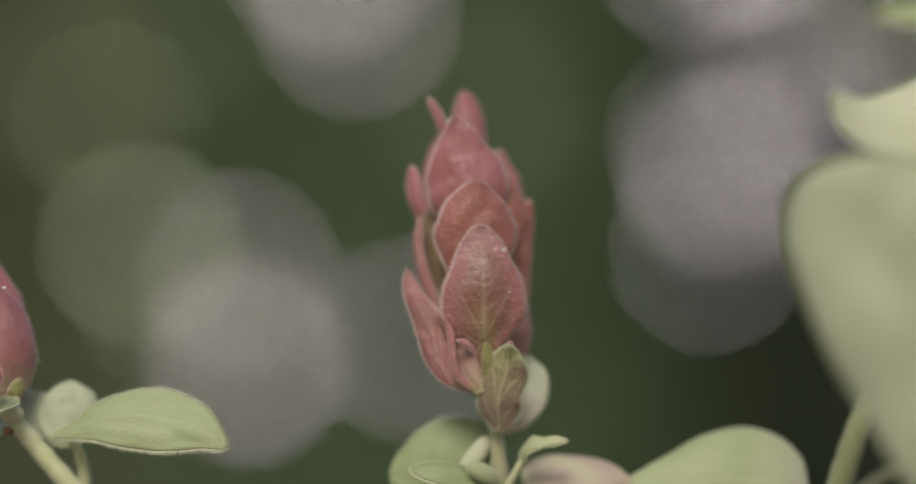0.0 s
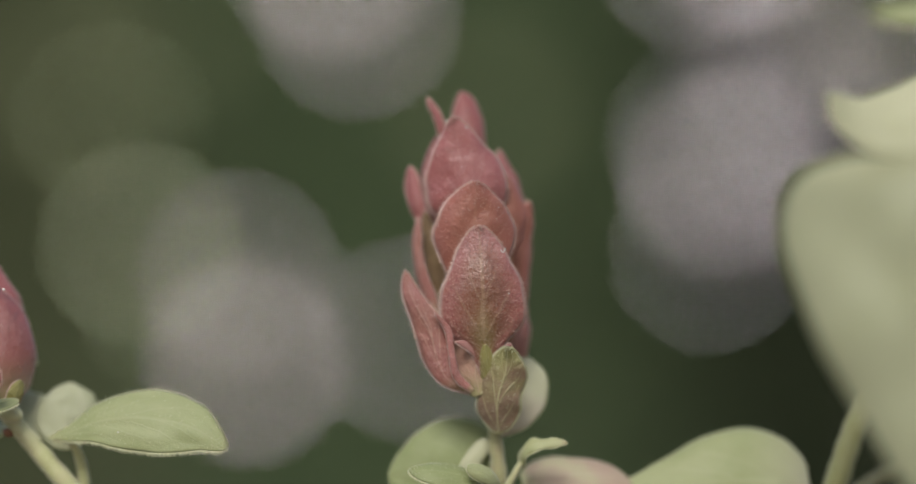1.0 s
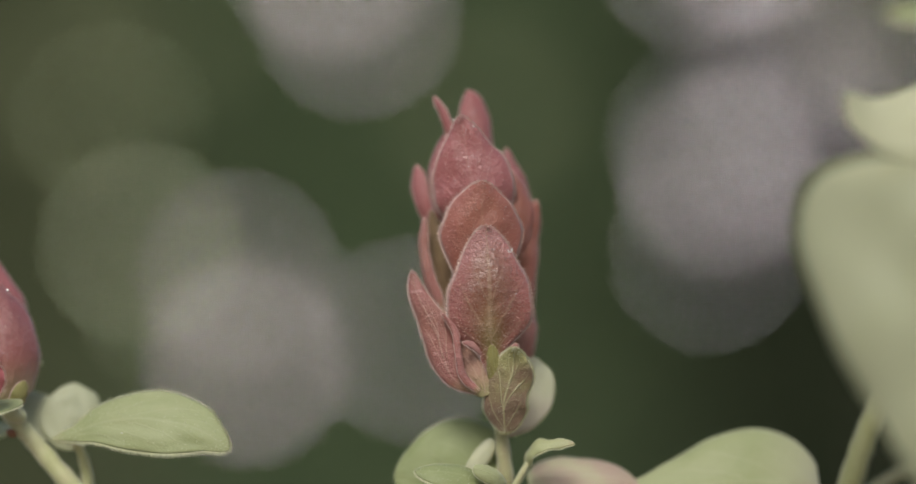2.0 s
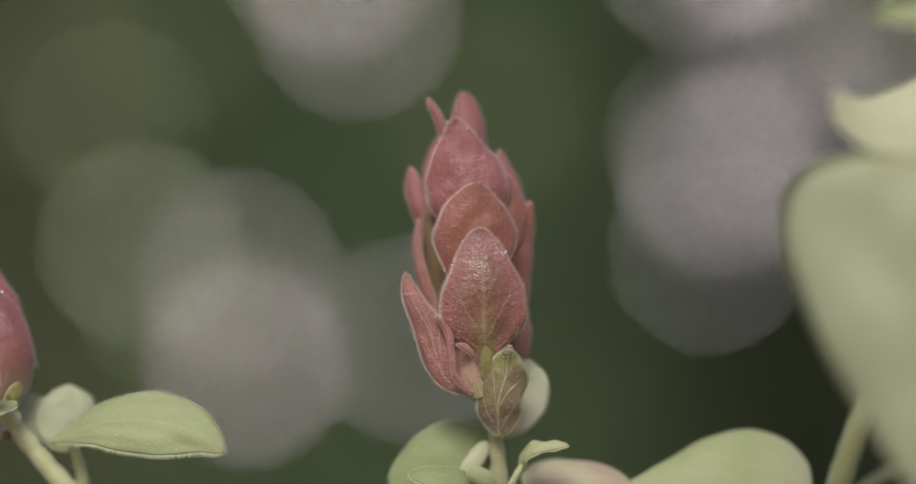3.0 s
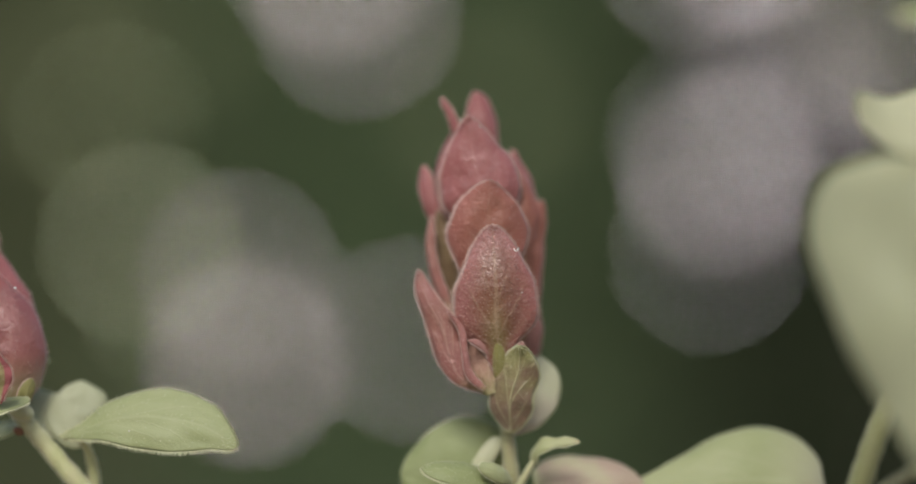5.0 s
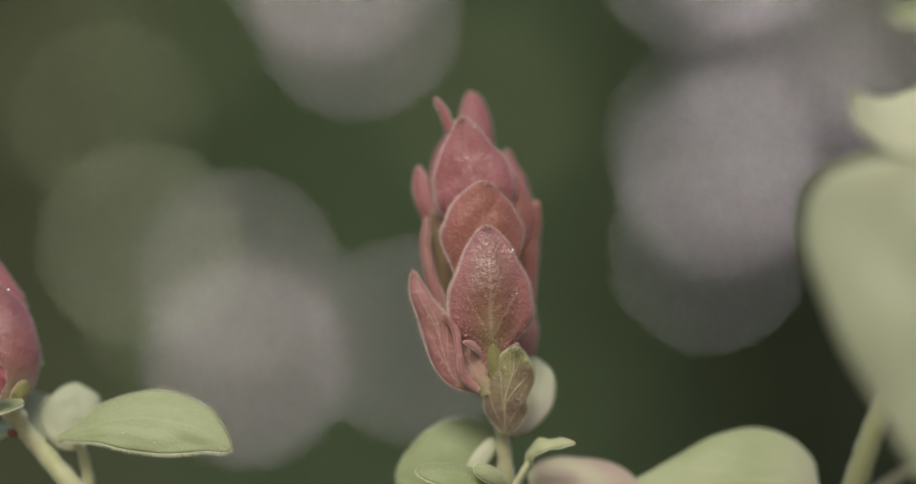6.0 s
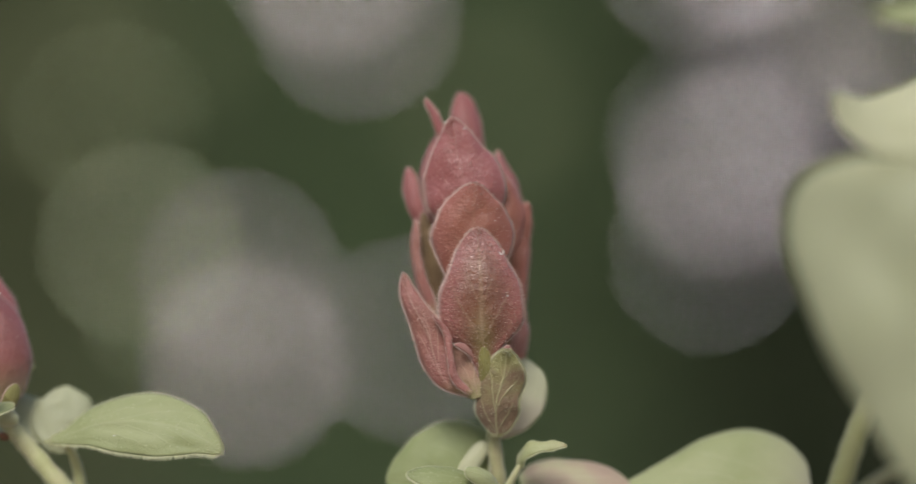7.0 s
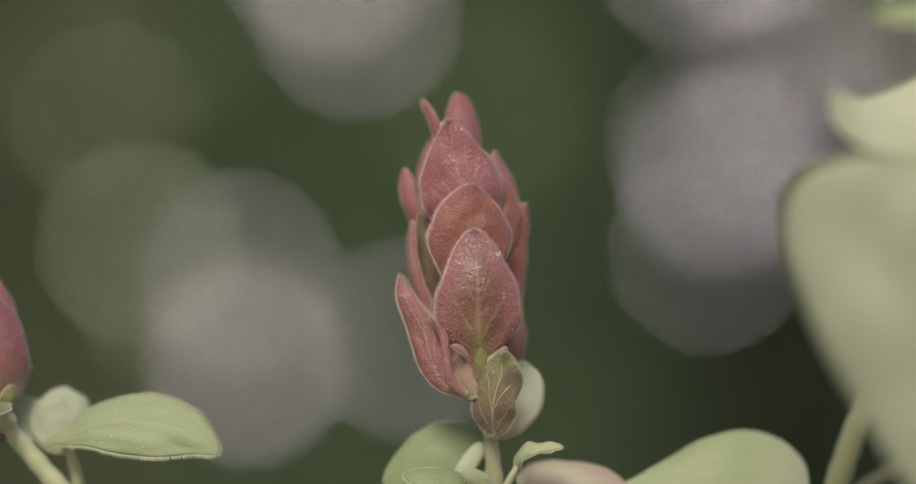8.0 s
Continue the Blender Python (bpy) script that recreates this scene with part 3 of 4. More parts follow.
def spray(x, z, r, seed):
    """An added leafy twig that stands out of the shrubs, its leaves pale in place of sunlight."""
    dice = random.Random(seed)
    centre = EYE + AWAY * 2.88 + RIGHT * x * 0.96 + UP * z * 0.96
    base = new("leafy_twig")
    base.location = (centre.x, centre.y, 0)
    tagged(base, "olive leafy twig in front of the shrubs, pale in place of sunlight", "twig", "young twigs")
    root = base.location
    line = smooth_line([Vector((0, 0.0, -0.01)), Vector((0.02, 0.01, centre.z * 0.5)), Vector((0, 0, centre.z + r * 0.9))], 6)
    twig, quads = [], []
    for i, q in enumerate(line):
        w = 0.004 * (1 - 0.7 * i / len(line))
        twig += [q + Vector((math.cos(k) * w, math.sin(k) * w, 0)) for k in (0, 1.26, 2.51, 3.77, 5.03)]
    for i in range(len(line) - 1):
        quads += [(i * 5 + j, i * 5 + (j + 1) % 5, i * 5 + 5 + (j + 1) % 5, i * 5 + 5 + j) for j in range(5)]
    for k in range(int(9000 * r * r) + 6):
        a, far = dice.uniform(0, math.tau), r * math.sqrt(dice.random())
        c = Vector((far * math.cos(a), dice.gauss(0, 0.02), centre.z + far * math.sin(a)))
        axis = Vector((dice.uniform(-1, 1), -0.4, dice.uniform(-0.7, 0.5))).normalized()
        f = Vector((dice.uniform(-0.4, 0.4), -0.9, 0.7))
        f = (f - axis * f.dot(axis)).normalized()
        s = axis.cross(f)
        size = dice.uniform(0.04, 0.06)
        verts = [c + size * (axis * (a - 0.5) + s * b + f * h) for a, b, h in ((0, 0, 0), (0.3, 0.26, -0.05), (0.3, -0.26, -0.05), (0.68, 0.2, -0.07), (0.68, -0.2, -0.07), (1, 0, -0.1), (0.45, 0, 0.02))]
        root_z = max(0.02, c.z - 0.03 - 0.3 * abs(c.x))
        a, b = Vector((0, 0, root_z)), verts[0]
        n = len(twig)
        twig += [a + Vector((0.0015, 0, 0)), a + Vector((-0.001, 0.0012, 0)), a + Vector((-0.001, -0.0012, 0)), b]
        quads += [(n, n + 1, n + 3), (n + 1, n + 2, n + 3), (n + 2, n, n + 3)]
        part("leaf", mesh_of("leaf", verts, [(0, 1, 6), (0, 6, 2), (1, 3, 6), (6, 4, 2), (3, 5, 6), (6, 5, 4)], GREEN_D), base)
    part("twig_stem", mesh_of("twig_stem", twig, quads, BARK), base)


shrub("shrub", -1.1, -0.26, 1.6, 3.02, GREEN_A, "olive-green dense leafy shrub with gaps of sky", 11)
shrub("shrub", -0.34, 0.235, 1.75, 3.01, GREEN_B, "deep green dense leafy shrub with gaps of sky", 12)
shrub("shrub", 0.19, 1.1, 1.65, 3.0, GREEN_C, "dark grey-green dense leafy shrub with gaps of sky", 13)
for k, (x, z, r) in enumerate(SPRAYS):
    spray(x, z, r, 40 + k)


# ---- the flowering shoot in focus ----
FRONTAL, UPWARD = (0, 0.15, -1), (0, 1, -0.35)
main = shoot("flowering_shoot", (0.008, 0.47, 0.0), "upright flower spike of overlapping rose-red bracts on a green stem", "flower", "flowering shoots")


def main_shoot():
    s = main
    tube("stem", s, STEM_RED, [(4.5, -12.2, 2), (5.2, -20.5, 2), (5.3, -27.5, 1), (6.0, -34.5, 2), (6.9, -49.6, 8)], [0.75, 0.91, 0.99, 1.16, 1.33], (0.008, 0.47, -0.02), hair=0.35)
    # bracts at the back, then at the sides, then in front
    petal("bract", s, PINK, [(0.8, 7.2, 6.0, 1.43), (1.4, 13.4, 6.0, 2.57), (1.3, 17.8, 6.0, 2.13), (1.0, 20.1, 6.0, 1.37), (0.4, 21.5, 6.0, 0.00)],
          (0.1, 0.2, -1), cup=0.9, arch=0.02, seed=1)
    petal("bract", s, PINK, [(-1.9, -0.4, 4.0, 1.47), (-3.3, 5.5, 4.0, 2.01), (-3.4, 9.7, 4.0, 2.14), (-2.7, 12.9, 4.0, 1.80), (-2.1, 16.2, 4.0, 0.00)],
          (-0.5, 0.1, -1), cup=0.8, arch=0.04, seed=2)
    petal("bract", s, PINK, [(-1.6, 14.1, 3.0, 0.74), (-2.5, 16.6, 3.0, 0.59), (-3.2, 18.4, 3.0, 0.49), (-4.0, 19.7, 3.0, 0.32), (-4.4, 20.4, 3.0, 0.00)],
          (-0.3, 0.2, -1), cup=0.9, arch=0.04, seed=23, label="slender curled young bract")
    petal("bract", s, PINK, [(-3.8, -0.4, 4.0, 0.62), (-5.0, 3.0, 4.0, 1.05), (-6.1, 5.9, 4.0, 1.21), (-6.6, 8.3, 4.0, 1.14), (-6.8, 9.7, 4.0, 0.71), (-7.0, 10.6, 4.0, 0.00)],
          (-0.5, 0.1, -1), cup=0.7, arch=0.05, seed=3)
    petal("bract", s, SHADE, [(-1.7, -12.0, 2.0, 0.83), (-3.0, -4.5, 2.3, 1.46), (-4.0, 0.5, 2.7, 1.46), (-4.8, 4.2, 3.0, 0.00)],
          (-0.3, 0, -1), cup=0.4, arch=0.02, seed=4, label="brownish-green inner bract, darkened in place of shade")
    petal("bract", s, DUSTY, [(-3.2, -11.1, 0.0, 0.33), (-3.7, -9.4, 0.2, 0.79), (-5.0, -5.7, 0.4, 0.95), (-5.8, -2.0, 0.6, 0.79), (-6.0, 0.9, 0.8, 0.71), (-5.8, 3.1, 1.0, 0.00)],
          (-0.6, 0.1, -0.8), cup=0.6, arch=0.03, fold=0.2, seed=5)
    petal("bract", s, PINK, [(8.0, 1.3, 6.0, 1.68), (7.5, 8.0, 6.0, 1.60), (6.5, 11.0, 6.0, 0.84), (6.0, 13.1, 6.0, 0.00)],
          (0.35, 0.1, -1), cup=0.8, arch=0.04, seed=6)
    petal("bract", s, RUST, [(6.3, -3.0, 1.5, 1.40), (7.1, 0.9, 1.5, 2.59), (7.2, 4.3, 1.5, 2.85), (6.8, 7.1, 1.5, 1.97), (6.2, 9.9, 1.5, 0.00)],
          (0.25, 0.1, -1), cup=0.8, arch=0.04, fur=120, seed=26, hair=0.5)
    petal("bract", s, RUST, [(6.3, -14.4, 3.0, 1.77), (7.3, -8.7, 3.0, 2.71), (7.9, -2.9, 3.0, 2.63), (8.5, 1.3, 3.0, 2.30), (9.7, 4.3, 3.0, 1.18), (10.3, 5.6, 3.0, 0.00)],
          (0.2, 0.1, -1), cup=0.8, arch=0.03, fur=200, seed=7, hair=0.5)
    petal("bract", s, DUSTY, [(6.8, -19.4, 4.0, 0.66), (8.0, -16.1, 4.0, 1.98), (7.9, -13.1, 4.0, 2.56), (7.9, -9.8, 4.0, 2.10), (8.7, -6.2, 4.0, 0.00)],
          (0.2, 0, -1), cup=0.8, arch=0.04, seed=8)
    petal("bract", s, PINK, [(1.2, -1.2, -1.0, 1.65), (1.6, 3.0, -1.1, 4.40), (1.4, 5.6, -1.3, 5.50), (0.9, 9.0, -1.4, 5.70), (0.2, 12.2, -1.6, 4.13), (-0.1, 14.8, -1.7, 2.44), (-0.5, 16.6, -1.8, 1.03), (-0.7, 17.5, -2.0, 0.00)],
          (-0.05, 0.25, -1), cup=0.75, arch=0.05, fur=700, hair=0.6, seed=9, along=40, across=24, ripple=0.02)
    petal("bract", s, RUST, [(2.2, -8.6, -3.0, 2.26), (2.2, -4.1, -3.3, 3.92), (2.3, -0.9, -3.7, 5.63), (2.4, 1.5, -4.0, 5.70), (2.4, 4.6, -4.3, 4.35), (2.5, 6.4, -4.7, 2.66), (2.8, 8.2, -5.0, 0.00)],
          (0.05, 0.25, -1), cup=0.7, arch=0.06, fur=600, hair=0.6, seed=10, along=40, across=24, ripple=0.02)
    petal("bract", s, PALE, [(3.1, -22.0, -3.4, 1.08), (2.6, -19.5, -3.4, 3.09), (2.6, -16.1, -3.4, 3.70), (2.6, -13.3, -3.4, 3.21), (2.5, -10.9, -3.4, 0.00)],
          (-0.1, 0.1, -1), cup=0.5, arch=0.04, seed=11, fur=80, label="pale green bract flushed with pink")
    blade("calyx", s, OLIVE, (4.8, -22.9, -2.4), (3.8, -14.8, -5.2), 2.6, (0, 0, -1), 0.4, 0.45, cup=0.9, hair=0.25, seed=24)
    petal("bract", s, DUSTY, [(1.9, -21.2, -4.0, 0.46), (-1.5, -19.6, -3.8, 1.14), (-2.9, -16.6, -3.7, 2.07), (-4.0, -12.5, -3.5, 2.18), (-5.4, -10.1, -3.3, 1.68), (-6.9, -7.0, -3.2, 1.02), (-7.5, -4.5, -3.0, 0.00)],
          (-0.25, 0.12, -1), cup=0.6, arch=0.03, wave=0.06, fur=160, hair=0.6, seed=12, along=36, ripple=0.02)
    petal("bract", s, ROLLED, [(2.1, -21.3, -5.4, 0.32), (-0.1, -19.3, -5.3, 0.52), (-0.9, -16.0, -5.3, 0.41), (-1.4, -12.8, -5.2, 0.44), (-3.2, -10.4, -5.2, 0.00)],
          (0.2, 0.1, -1), cup=1.1, arch=0.03, fur=320, hair=0.34, seed=25, label="slender hairy bract rolled along its length")
    petal("bract", s, FRONT, [(4.0, -18.8, -4.0, 0.66), (3.8, -15.0, -4.4, 2.79), (3.6, -13.0, -4.7, 5.12), (3.5, -10.1, -5.1, 6.02), (3.5, -7.1, -5.5, 5.68), (3.3, -3.6, -5.9, 4.25), (3.1, -0.7, -6.2, 2.69), (3.0, 0.7, -6.6, 1.43), (3.0, 1.5, -7.0, 0.00)],
          (0, 0.1, -1), cup=0.7, arch=0.06, curl=-0.05, fur=1100, hair=0.6, seed=13, label="rose bract with a pale net of veins and green foot", along=48, across=28, ripple=0.015)
    blade("sepal", s, SEPAL, (2.8, -16.3, -4), (-0.3, -14.4, -6), 1.33, (0.1, 0.5, -1), 0.5, 0.8, cup=0.6, bow=-0.1, hair=0.2, seed=14)
    blade("sepal", s, SEPAL, (5.6, -18.6, -3), (7.4, -14.6, -5), 1.82, (0.1, 0.3, -1), 0.5, 0.6, cup=0.6, hair=0.2, seed=15)
    for p, w in (((-1.6, 16.9, -3), 0.14), ((1.2, 16.0, -3), 0.13), ((0.5, 10.3, -5), 0.08), ((5.7, 4.6, -6.4), 0.07), ((5.4, 3.0, -6.6), 0.06), ((7.1, -7.5, -9), 0.1), ((9.2, -8.7, -4), 0.1)):
        bead("speck", s, WHITE, p, (w, w, w), seed=p[0])
    bead("speck", s, WHITE, (6.5, -1.5, -8), (0.08, 0.40, 0.08), 28, seed=5)
    bead("speck", s, WHITE, (6.1, -1.6, -8), (0.07, 0.32, 0.07), -32, seed=6)
    # small leaves below the spike
    frond(s, PURPLE, [(5.8, -27.6, -2.0, 0.54), (5.7, -26.2, -2.6, 2.10), (5.6, -24.7, -3.2, 2.96), (5.6, -23.2, -3.9, 3.08), (6.0, -21.1, -4.5, 2.91), (6.7, -18.8, -5.1, 3.03), (6.9, -16.8, -5.7, 1.96), (7.0, -15.7, -6.4, 0.94), (7.0, -15.1, -7.0, 0.00)],
          (-0.12, 0.2, -1), cup=0.4, arch=0.02, fold=0.10, wave=0.05, ripple=0.01, hair=0.45, fur=220, seed=16, label="small leaf, purple-brown between pale veins", along=40, across=20)
    frond(s, BLUSH, [(6.1, -27.8, 1.0, 0.54), (8.4, -25.1, 1.4, 2.37), (9.7, -22.1, 1.8, 3.12), (10.0, -19.3, 2.2, 2.59), (9.9, -17.6, 2.6, 1.35), (10.0, -16.8, 3.0, 0.00)],
          (0.1, 0.35, -1), cup=0.3, arch=0.04, seed=17, hair=0.25, label="round leaf, pale green above a cream-pink base")
    frond(s, SAGE, [(5.3, -34.2, 2.0, 0.97), (4.0, -34.4, 2.2, 6.02), (0.3, -33.3, 2.3, 7.92), (-4.3, -33.8, 2.5, 6.98), (-7.6, -33.9, 2.7, 4.90), (-9.3, -33.8, 2.9, 2.31), (-10.0, -33.8, 3.0, 0.00)],
          (0.1, 0.18, -1), cup=0.35, arch=0.05, seed=18, hair=0.25, along=36)
    leaf(s, SAGE, (5.4, -36.0, -2), (-6.9, -32.5, -6), 5.47, (0.0, 0.75, -0.7), 0.5, 0.6, cup=0.6, arch=0.12, seed=19, hair=0.4, fur=220)
    leaf(s, WAXY, (5.9, -34.4, -3), (1.3, -32.0, -6), 2.98, (0.1, 0.5, -1), 0.45, 0.45, cup=0.9, arch=0.12, seed=61, hair=0.2)
    # small leaf whose cream colour stands in for a bright highlight
    leaf(s, LIGHT, (0.2, -34.0, 0), (4.2, -28.5, 1), 2.5, (0.3, 0.5, -1), 0.5, 0.42, cup=0.5, arch=0.06, seed=62, hair=0.2)
    tube("petiole", s, STEM, [(6.9, -35.6, 0), (7.8, -33.9, -0.5), (8.5, -32.6, -0.9), (9.0, -31.6, -1.1)], [0.58, 0.50, 0.46, 0.30], hair=0.25)
    frond(s, TIPPED, [(8.9, -32.0, -1.0, 0.46), (9.3, -30.5, -1.6, 0.91), (10.3, -29.4, -2.2, 1.10), (12.3, -29.0, -2.8, 0.81), (14.0, -28.7, -3.4, 0.63), (15.4, -28.7, -4.0, 0.00)],
          (-0.2, 0.65, -0.8), cup=0.5, arch=0.05, wave=0.15, ripple=0.06, seed=20, hair=0.3, label="small curled leaf with a brown tip")
    frond(s, CREAM, [(9.1, -34.4, 3.0, 1.25), (11.3, -34.0, 3.0, 3.13), (15.4, -34.1, 3.0, 3.47), (19.5, -34.1, 3.0, 3.01), (22.3, -34.3, 3.0, 2.01), (25.0, -35.1, 3.0, 0.00)],
          (0, 0.6, -0.8), cup=0.5, arch=0.05, seed=21, hair=0.25, label="cream leaf flushed with pink")


# ---- the second flowering shoot ----
second = shoot("flowering_shoot", (0.045, 0.485, 0.0), "leaning flower spike of rose bracts with pale green leaves", "flower", "flowering shoots")


def second_shoot():
    s = second
    tube("stem", s, STEM, [(-68.2, -12.2, 4), (-67.2, -20.6, 4), (-64.2, -24.9, 3), (-60.5, -29.3, 3), (-55.9, -34.6, 3), (-40.9, -53.8, 8)], [0.83, 0.99, 1.24, 1.33, 1.49, 1.49], (0.045, 0.485, -0.02), hair=0.35)
    tube("stem", s, STEM, [(-57.4, -28.1, 0), (-55.1, -28.9, 3), (-54.1, -31.5, 4), (-53.6, -38.3, 5)], [0.33, 0.50, 0.83, 0.99], hair=0.3)
    blade("bract", s, PINK, (-70.9, -8.9, 5), (-73.0, 6.2, 5), 9.95, (0.2, 0.1, -1), 0.7, 0.7, cup=0.8, seed=31)
    petal("bract", s, PINK, [(-66.7, -16.3, 4.9, 2.52), (-65.9, -10.0, 4.9, 3.38), (-67.1, -7.2, 4.9, 3.04), (-68.3, -4.4, 4.9, 2.32), (-69.6, -1.4, 4.9, 1.48), (-71.1, 1.3, 4.9, 0.00)],
          (0.3, 0.15, -1), cup=0.8, arch=0.08, seed=32, fur=150)
    petal("bract", s, ROSE, [(-64.1, -23.7, -0.1, 0.91), (-64.8, -20.9, 0.2, 4.11), (-65.1, -16.8, 0.5, 5.10), (-65.6, -13.2, 0.8, 5.09), (-66.7, -10.6, 1.1, 4.53), (-68.2, -7.5, 1.4, 3.13), (-69.6, -4.6, 1.6, 1.32), (-70.9, -2.9, 1.9, 0.00)],
          (0.25, 0.25, -1), cup=0.9, arch=0.07, seed=34, fur=120, along=40, across=22)
    petal("bract", s, INSIDE, [(-66.1, -23.1, -6.1, 0.85), (-67.0, -20.1, -6.6, 3.14), (-67.2, -18.0, -7.1, 3.30), (-67.2, -16.1, -7.6, 1.97), (-67.4, -15.1, -8.1, 0.00)],
          (0.1, 0.1, -1), cup=-0.5, arch=0.04, ripple=0.008, fur=160, seed=35, label="cupped bract, olive within and magenta at the rim")
    blade("sepal", s, OLIVE, (-63.4, -23.4, -0.5), (-61.9, -19.6, -1), 2.6, (0.5, 0.1, -1), 0.5, 0.6, cup=0.8, hair=0.2, seed=37)
    bead("bud", s, BUD, (-60.8, -17.3, 5), (0.58, 0.58, 0.58), seed=6, label="pale green drop-like bud")
    leaf(s, LEAF, (-62.2, -22.2, -2), (-70.8, -26.4, -7), 3.98, (-0.2, 0.85, -0.5), 0.4, 0.6, cup=0.5, arch=0.1, seed=38, hair=0.4)
    bead("speck", s, WHITE, (-47.7, -26.7, -4.4), (0.13, 0.07, 0.05), seed=9)
    bead("speck", s, WHITE, (-64.0, -6.7, -3.0), (0.2, 0.2, 0.2), seed=10)
    bead("node", s, STEM, (-63.8, -24.3, 1), (1.99, 1.41, 1.49), 20, seed=7)
    bead("bud", s, BROWN, (-64.2, -27.2, 2), (0.83, 0.58, 0.58), 30, seed=8, label="withered brown bud")
    frond(s, LEAF, [(-58.1, -27.9, 0.1, 0.18), (-54.5, -27.0, -0.4, 1.37), (-51.2, -25.8, -0.9, 3.06), (-47.9, -25.3, -1.4, 4.17), (-44.0, -25.2, -1.9, 4.70), (-40.1, -25.6, -2.4, 4.60), (-37.2, -26.4, -2.9, 3.62), (-35.0, -27.5, -3.4, 2.10), (-32.7, -29.1, -3.9, 0.00)],
          (0.05, 0.5, -0.95), cup=0.35, arch=0.025, seed=39, hair=0.7, fur=260, wave=0.04, along=44, across=24)
    frond(s, GREY, [(-53.8, -28.8, 4.1, 0.42), (-56.3, -27.3, 4.7, 3.00), (-56.7, -25.3, 5.3, 4.33), (-55.9, -22.8, 5.9, 3.88), (-55.9, -21.1, 6.5, 2.26), (-55.9, -20.3, 7.1, 0.00)],
          (0.1, 0.45, -1), cup=0.35, arch=0.05, seed=40, hair=0.25)
    frond(s, GREY, [(-57.8, -27.8, 5.1, 0.59), (-60.4, -25.8, 5.8, 2.66), (-61.8, -23.5, 6.6, 2.78), (-62.4, -22.0, 7.3, 1.63), (-62.4, -21.4, 8.1, 0.00)],
          (0.1, 0.45, -1), cup=0.35, arch=0.05, seed=42, hair=0.25)
    leaf(s, LEAF, (-64.6, -26.9, 5), (-73.5, -30.1, 20), 4.97, (0, 0.7, -0.8), 0.5, 0.5, seed=41, hair=0.25)


# ---- leafy shoots beside and in front ----
low = shoot("leafy_shoot", (0.050, 0.44, 0.0), "broad pale green leaf on a low leafy shoot", "plant", "leafy shoots")
near = shoot("leafy_shoot", (0.052, 0.37, 0.0), "broad pale green leaves on a stem close by", "plant", "leafy shoots")


def low_shoot():
    s = low
    tube("stem", s, STEM, [(52.2, -37.7, 4.0), (51.0, -40.5, 6), (48.4, -49.6, 12)], [0.50, 0.75, 1.16], (0.050, 0.44, -0.02), hair=0.3)
    frond(s, BROAD, [(51.8, -37.9, 4.0, 0.30), (50.1, -37.4, 3.9, 2.78), (48.3, -36.3, 3.8, 5.48), (45.7, -35.2, 3.6, 7.56), (42.3, -34.9, 3.5, 8.45), (37.1, -35.2, 3.4, 7.48), (31.5, -35.8, 3.3, 5.19), (26.6, -36.2, 3.1, 2.75), (22.0, -36.5, 3.0, 0.00)],
          (0.05, 0.35, -0.95), cup=0.45, arch=0.05, seed=51, hair=0.28, fur=60, along=40, across=22)


def near_shoot():
    s = near
    tube("stem", s, STEM_OLIVE, [(81.4, 35.8, 40), (70.8, 21.9, -28), (68.9, 6.4, -34), (62.5, -5.9, -26), (57.6, -15.4, -20), (55.1, -21.2, -18), (52.8, -27.4, -18), (50.5, -34.5, -18), (46.6, -46.2, -20)], [0.50, 0.66, 0.83, 0.99, 1.24, 1.41, 1.58, 1.66, 1.66], (0.052, 0.37, -0.02), hair=0.35)
    tube("petiole", s, STEM_OLIVE, [(59.7, 10.8, -52), (63.9, 9.2, -44), (68.9, 6.0, -34)], [0.58, 0.58, 0.66])
    leaf(s, GREY, (59.7, 11.0, -52), (61.1, -40.3, -50), 40.63, (-0.1, 0.5, -1), 0.22, 1.13, cup=0.3, arch=0.03, seed=52, hair=0.3, along=40, across=22)
    frond(s, LIGHT, [(66.8, 16.6, -30.0, 1.34), (63.6, 17.2, -30.6, 6.13), (59.6, 16.3, -31.1, 6.04), (55.8, 16.0, -31.7, 4.81), (52.4, 16.3, -32.3, 3.70), (50.1, 17.3, -32.9, 2.71), (48.6, 18.5, -33.4, 1.49), (47.9, 19.0, -34.0, 0.00)],
          (-0.1, 0.5, -0.9), cup=0.3, arch=-0.03, seed=53, hair=0.3)
    leaf(s, LEAF, (79.9, 35.0, 40), (64.8, 36.2, 46), 5.14, (0, 0.5, -0.9), 0.5, 0.6, seed=54, hair=0.0)
    tube("petiole", s, STEM, [(48.6, -40.2, -19), (51.4, -34.6, -24), (54.0, -31.6, -29), (56.3, -29.9, -31), (60.5, -28.3, -33), (68.4, -26.8, -36)], [0.70, 0.62, 0.60, 0.58, 0.50, 0.41])
    leaf(s, GREY, (68.4, -26.8, -36), (85.6, -21.9, -30), 9.95, (0, 0.6, -0.9), seed=55)


main_shoot()
second_shoot()
low_shoot()
near_shoot()

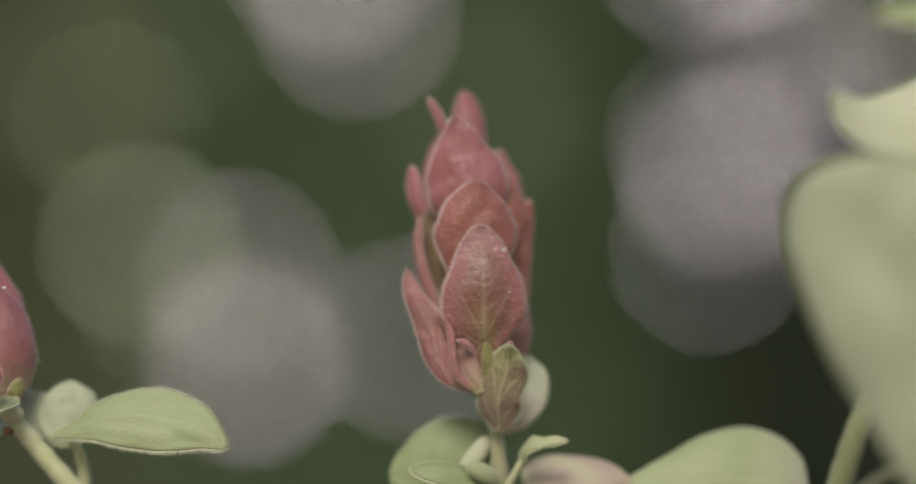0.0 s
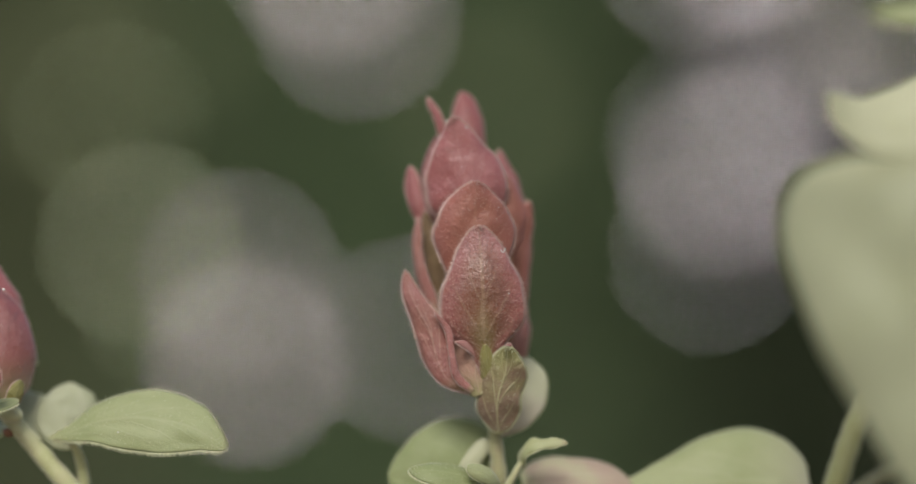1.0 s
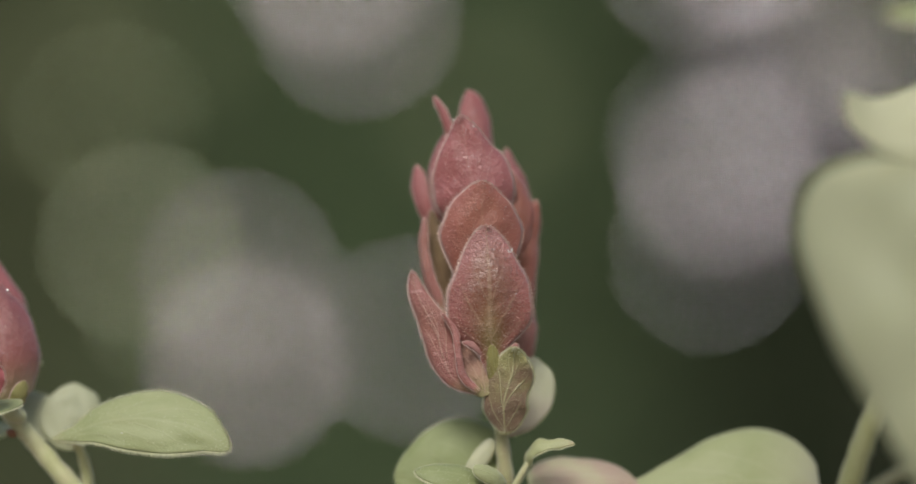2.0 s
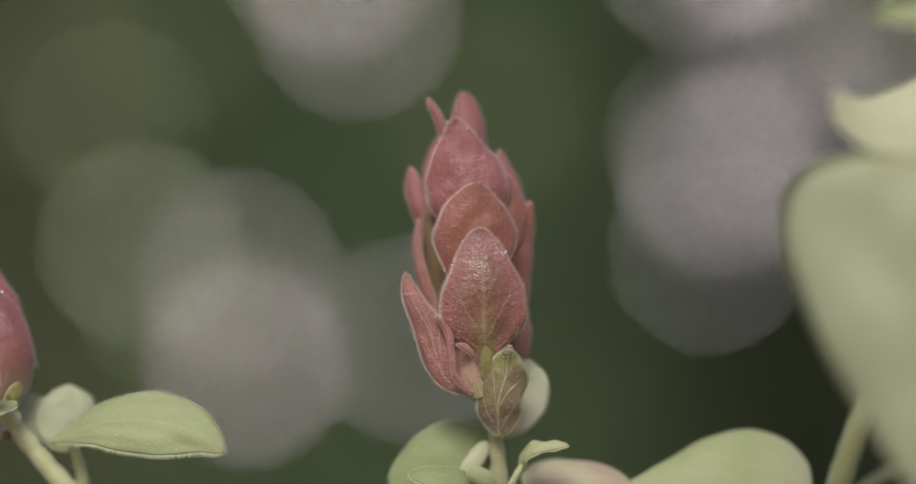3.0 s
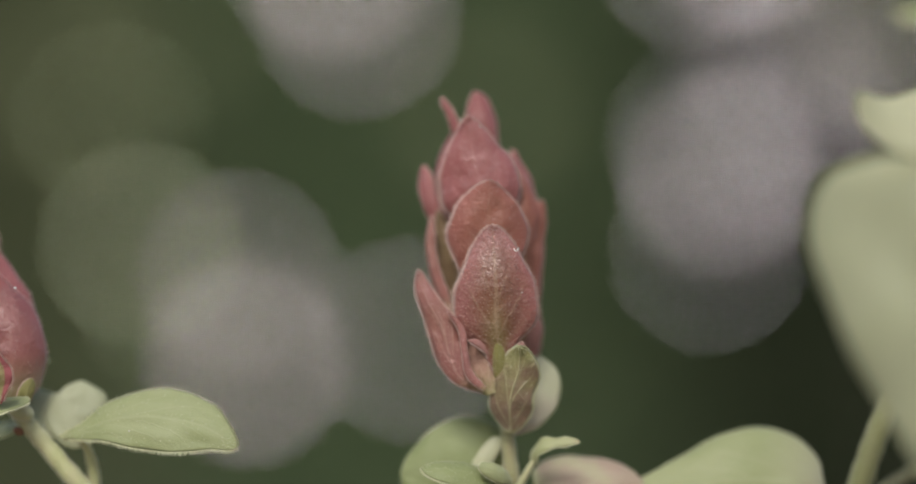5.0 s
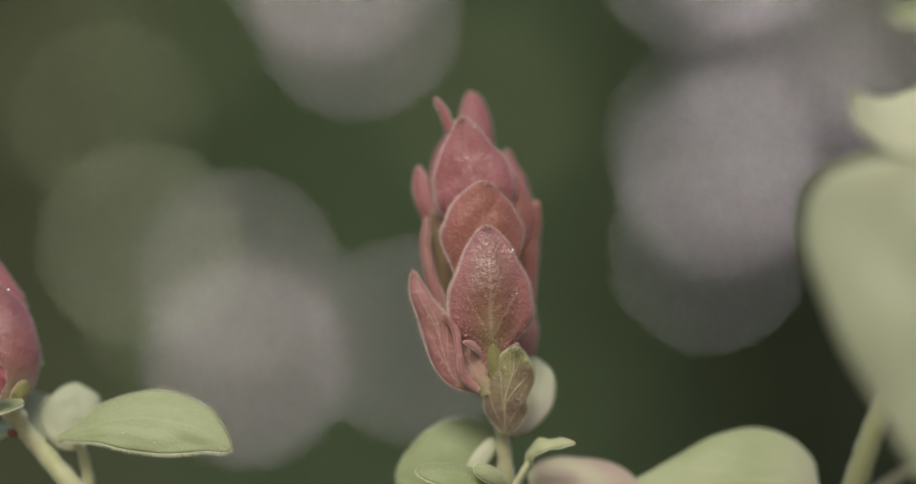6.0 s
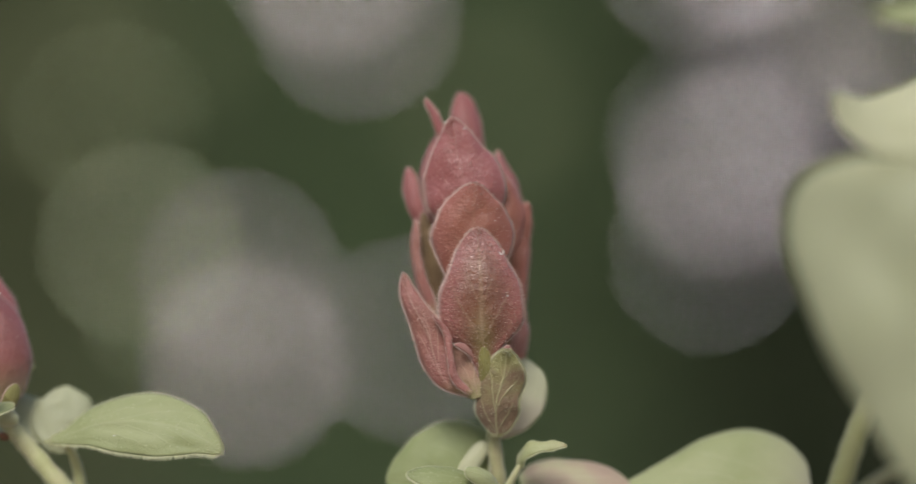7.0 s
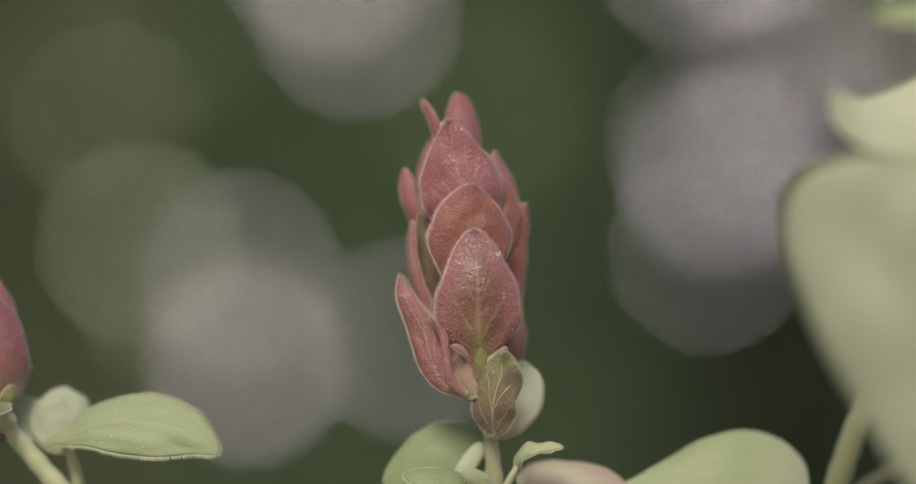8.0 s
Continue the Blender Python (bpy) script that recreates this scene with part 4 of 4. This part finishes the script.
# ---- the wind ----
# How far the spike has swung to the right, in millimetres, every tenth of a second; a few slow values bridge the lulls.
FIRST = [0.16, -1.22, -1.38, -0.81, 0.81, 2.19, 2.11, 1.63, 1.14, 0.49, 0.00, 0.33, 1.38, 2.76, 3.50, 3.82, 4.06, 3.58]
MIDDLE = [-0.41, -0.41, 0.08, 0.49, 0.16, -0.24, -0.65, -1.22, -1.87, -1.95, -1.71, -1.71, -2.11, -3.01, -2.68, -1.54, -0.24, 0.98, 0.81, 1.14]
LAST = [0.89, 1.30, 1.14, 1.22, 0.81, 0.24, 1.06, 2.76, 3.74, 3.58, 2.03, 1.06, -0.24, -1.30, -0.41, 0.73, 0.65, 0.41, 0.24, 0.49, 0.65, -0.33, -0.73]
LULLS = [(1.9, 1.87), (2.1, 0.57), (2.45, 1.54), (2.65, 0.57), (4.95, 2.19), (5.2, 0.41), (5.5, 0.16)]
# The same swing of the other shoots, less the spike's, and their rise, every half second or so.
TIMES = [0.0, 0.5, 1.0, 1.5, 3.0, 3.5, 4.0, 4.5, 6.0, 6.5, 7.0, 7.5, 8.0]
SECOND = [-0.08, 0.46, 0.00, -0.46, -0.29, -0.44, 0.33, -0.19, -0.43, -0.65, -0.38, -0.20, -0.30]
SECOND_RISE = [0.23, 0.61, -0.00, -0.21, -0.29, -0.23, 0.12, -0.16, -0.23, -0.53, -0.37, -0.29, -0.36]
NEAR = [0.55, 1.06, 0.19, 1.75, 0.55, 0.81, 0.43, 1.82, 1.96, 1.76, 1.10, 0.75, 1.14]
LOW = [-0.58, 0.00, -0.32, 0.10, -0.20, -0.36, -0.40, 0.24, 0.00, -0.10, -0.10, 0.00, 0.06]
LOW_RISE = [0.28, 0.40, 0.20, 0.28, 0.04, 0.17, 0.18, 0.28, 0.20, 0.20, 0.10, 0.10, 0.00]
MAIN_RISE = [0.14, 0.42, 0.07, 0.39, -0.03, -0.13, -0.13, 0.14, 0.07, 0.12, -0.03, 0.02, -0.13]
# How far the spike and the low shoot have swayed away.
BACK = [4.6, 5.3, 3.0, 0.8, 0.8, 0.0, 6.1, 4.6, 3.0, 0.0, 0.8, 1.5, 0.0]


def swings():
    table = [(0.1 * k, v) for k, v in enumerate(FIRST)] + [(2.8 + 0.1 * k, v) for k, v in enumerate(MIDDLE)] + [(5.8 + 0.1 * k, v) for k, v in enumerate(LAST)] + LULLS
    return sorted(table)


def lean(foot, right, up, back=0.0, height=0.43):
    """The pose of a shoot that leans to the right and away about its foot and bobs a little."""
    turn = Matrix.Rotation(right * 0.001 / height, 4, "Y") @ Matrix.Rotation(-back * 0.001 / height, 4, "X")
    return Matrix.Translation(Vector(foot) + Vector((0, 0, up * 0.001))) @ turn


def motions():
    rest = {ob: ob.location.copy() for ob in (main, second, low, near)}
    table = swings()
    at = lambda t, values: np.interp(t, TIMES, values)
    walk(main, [(t, lean(rest[main], v, at(t, MAIN_RISE), at(t, BACK))) for t, v in table])
    walk(second, [(t, lean(rest[second], v + at(t, SECOND), at(t, SECOND_RISE))) for t, v in table])
    walk(low, [(t, lean(rest[low], v + at(t, LOW), at(t, LOW_RISE), at(t, BACK))) for t, v in table])
    walk(near, [(t, lean(rest[near], v + at(t, NEAR), 0.0)) for t, v in table])


motions()
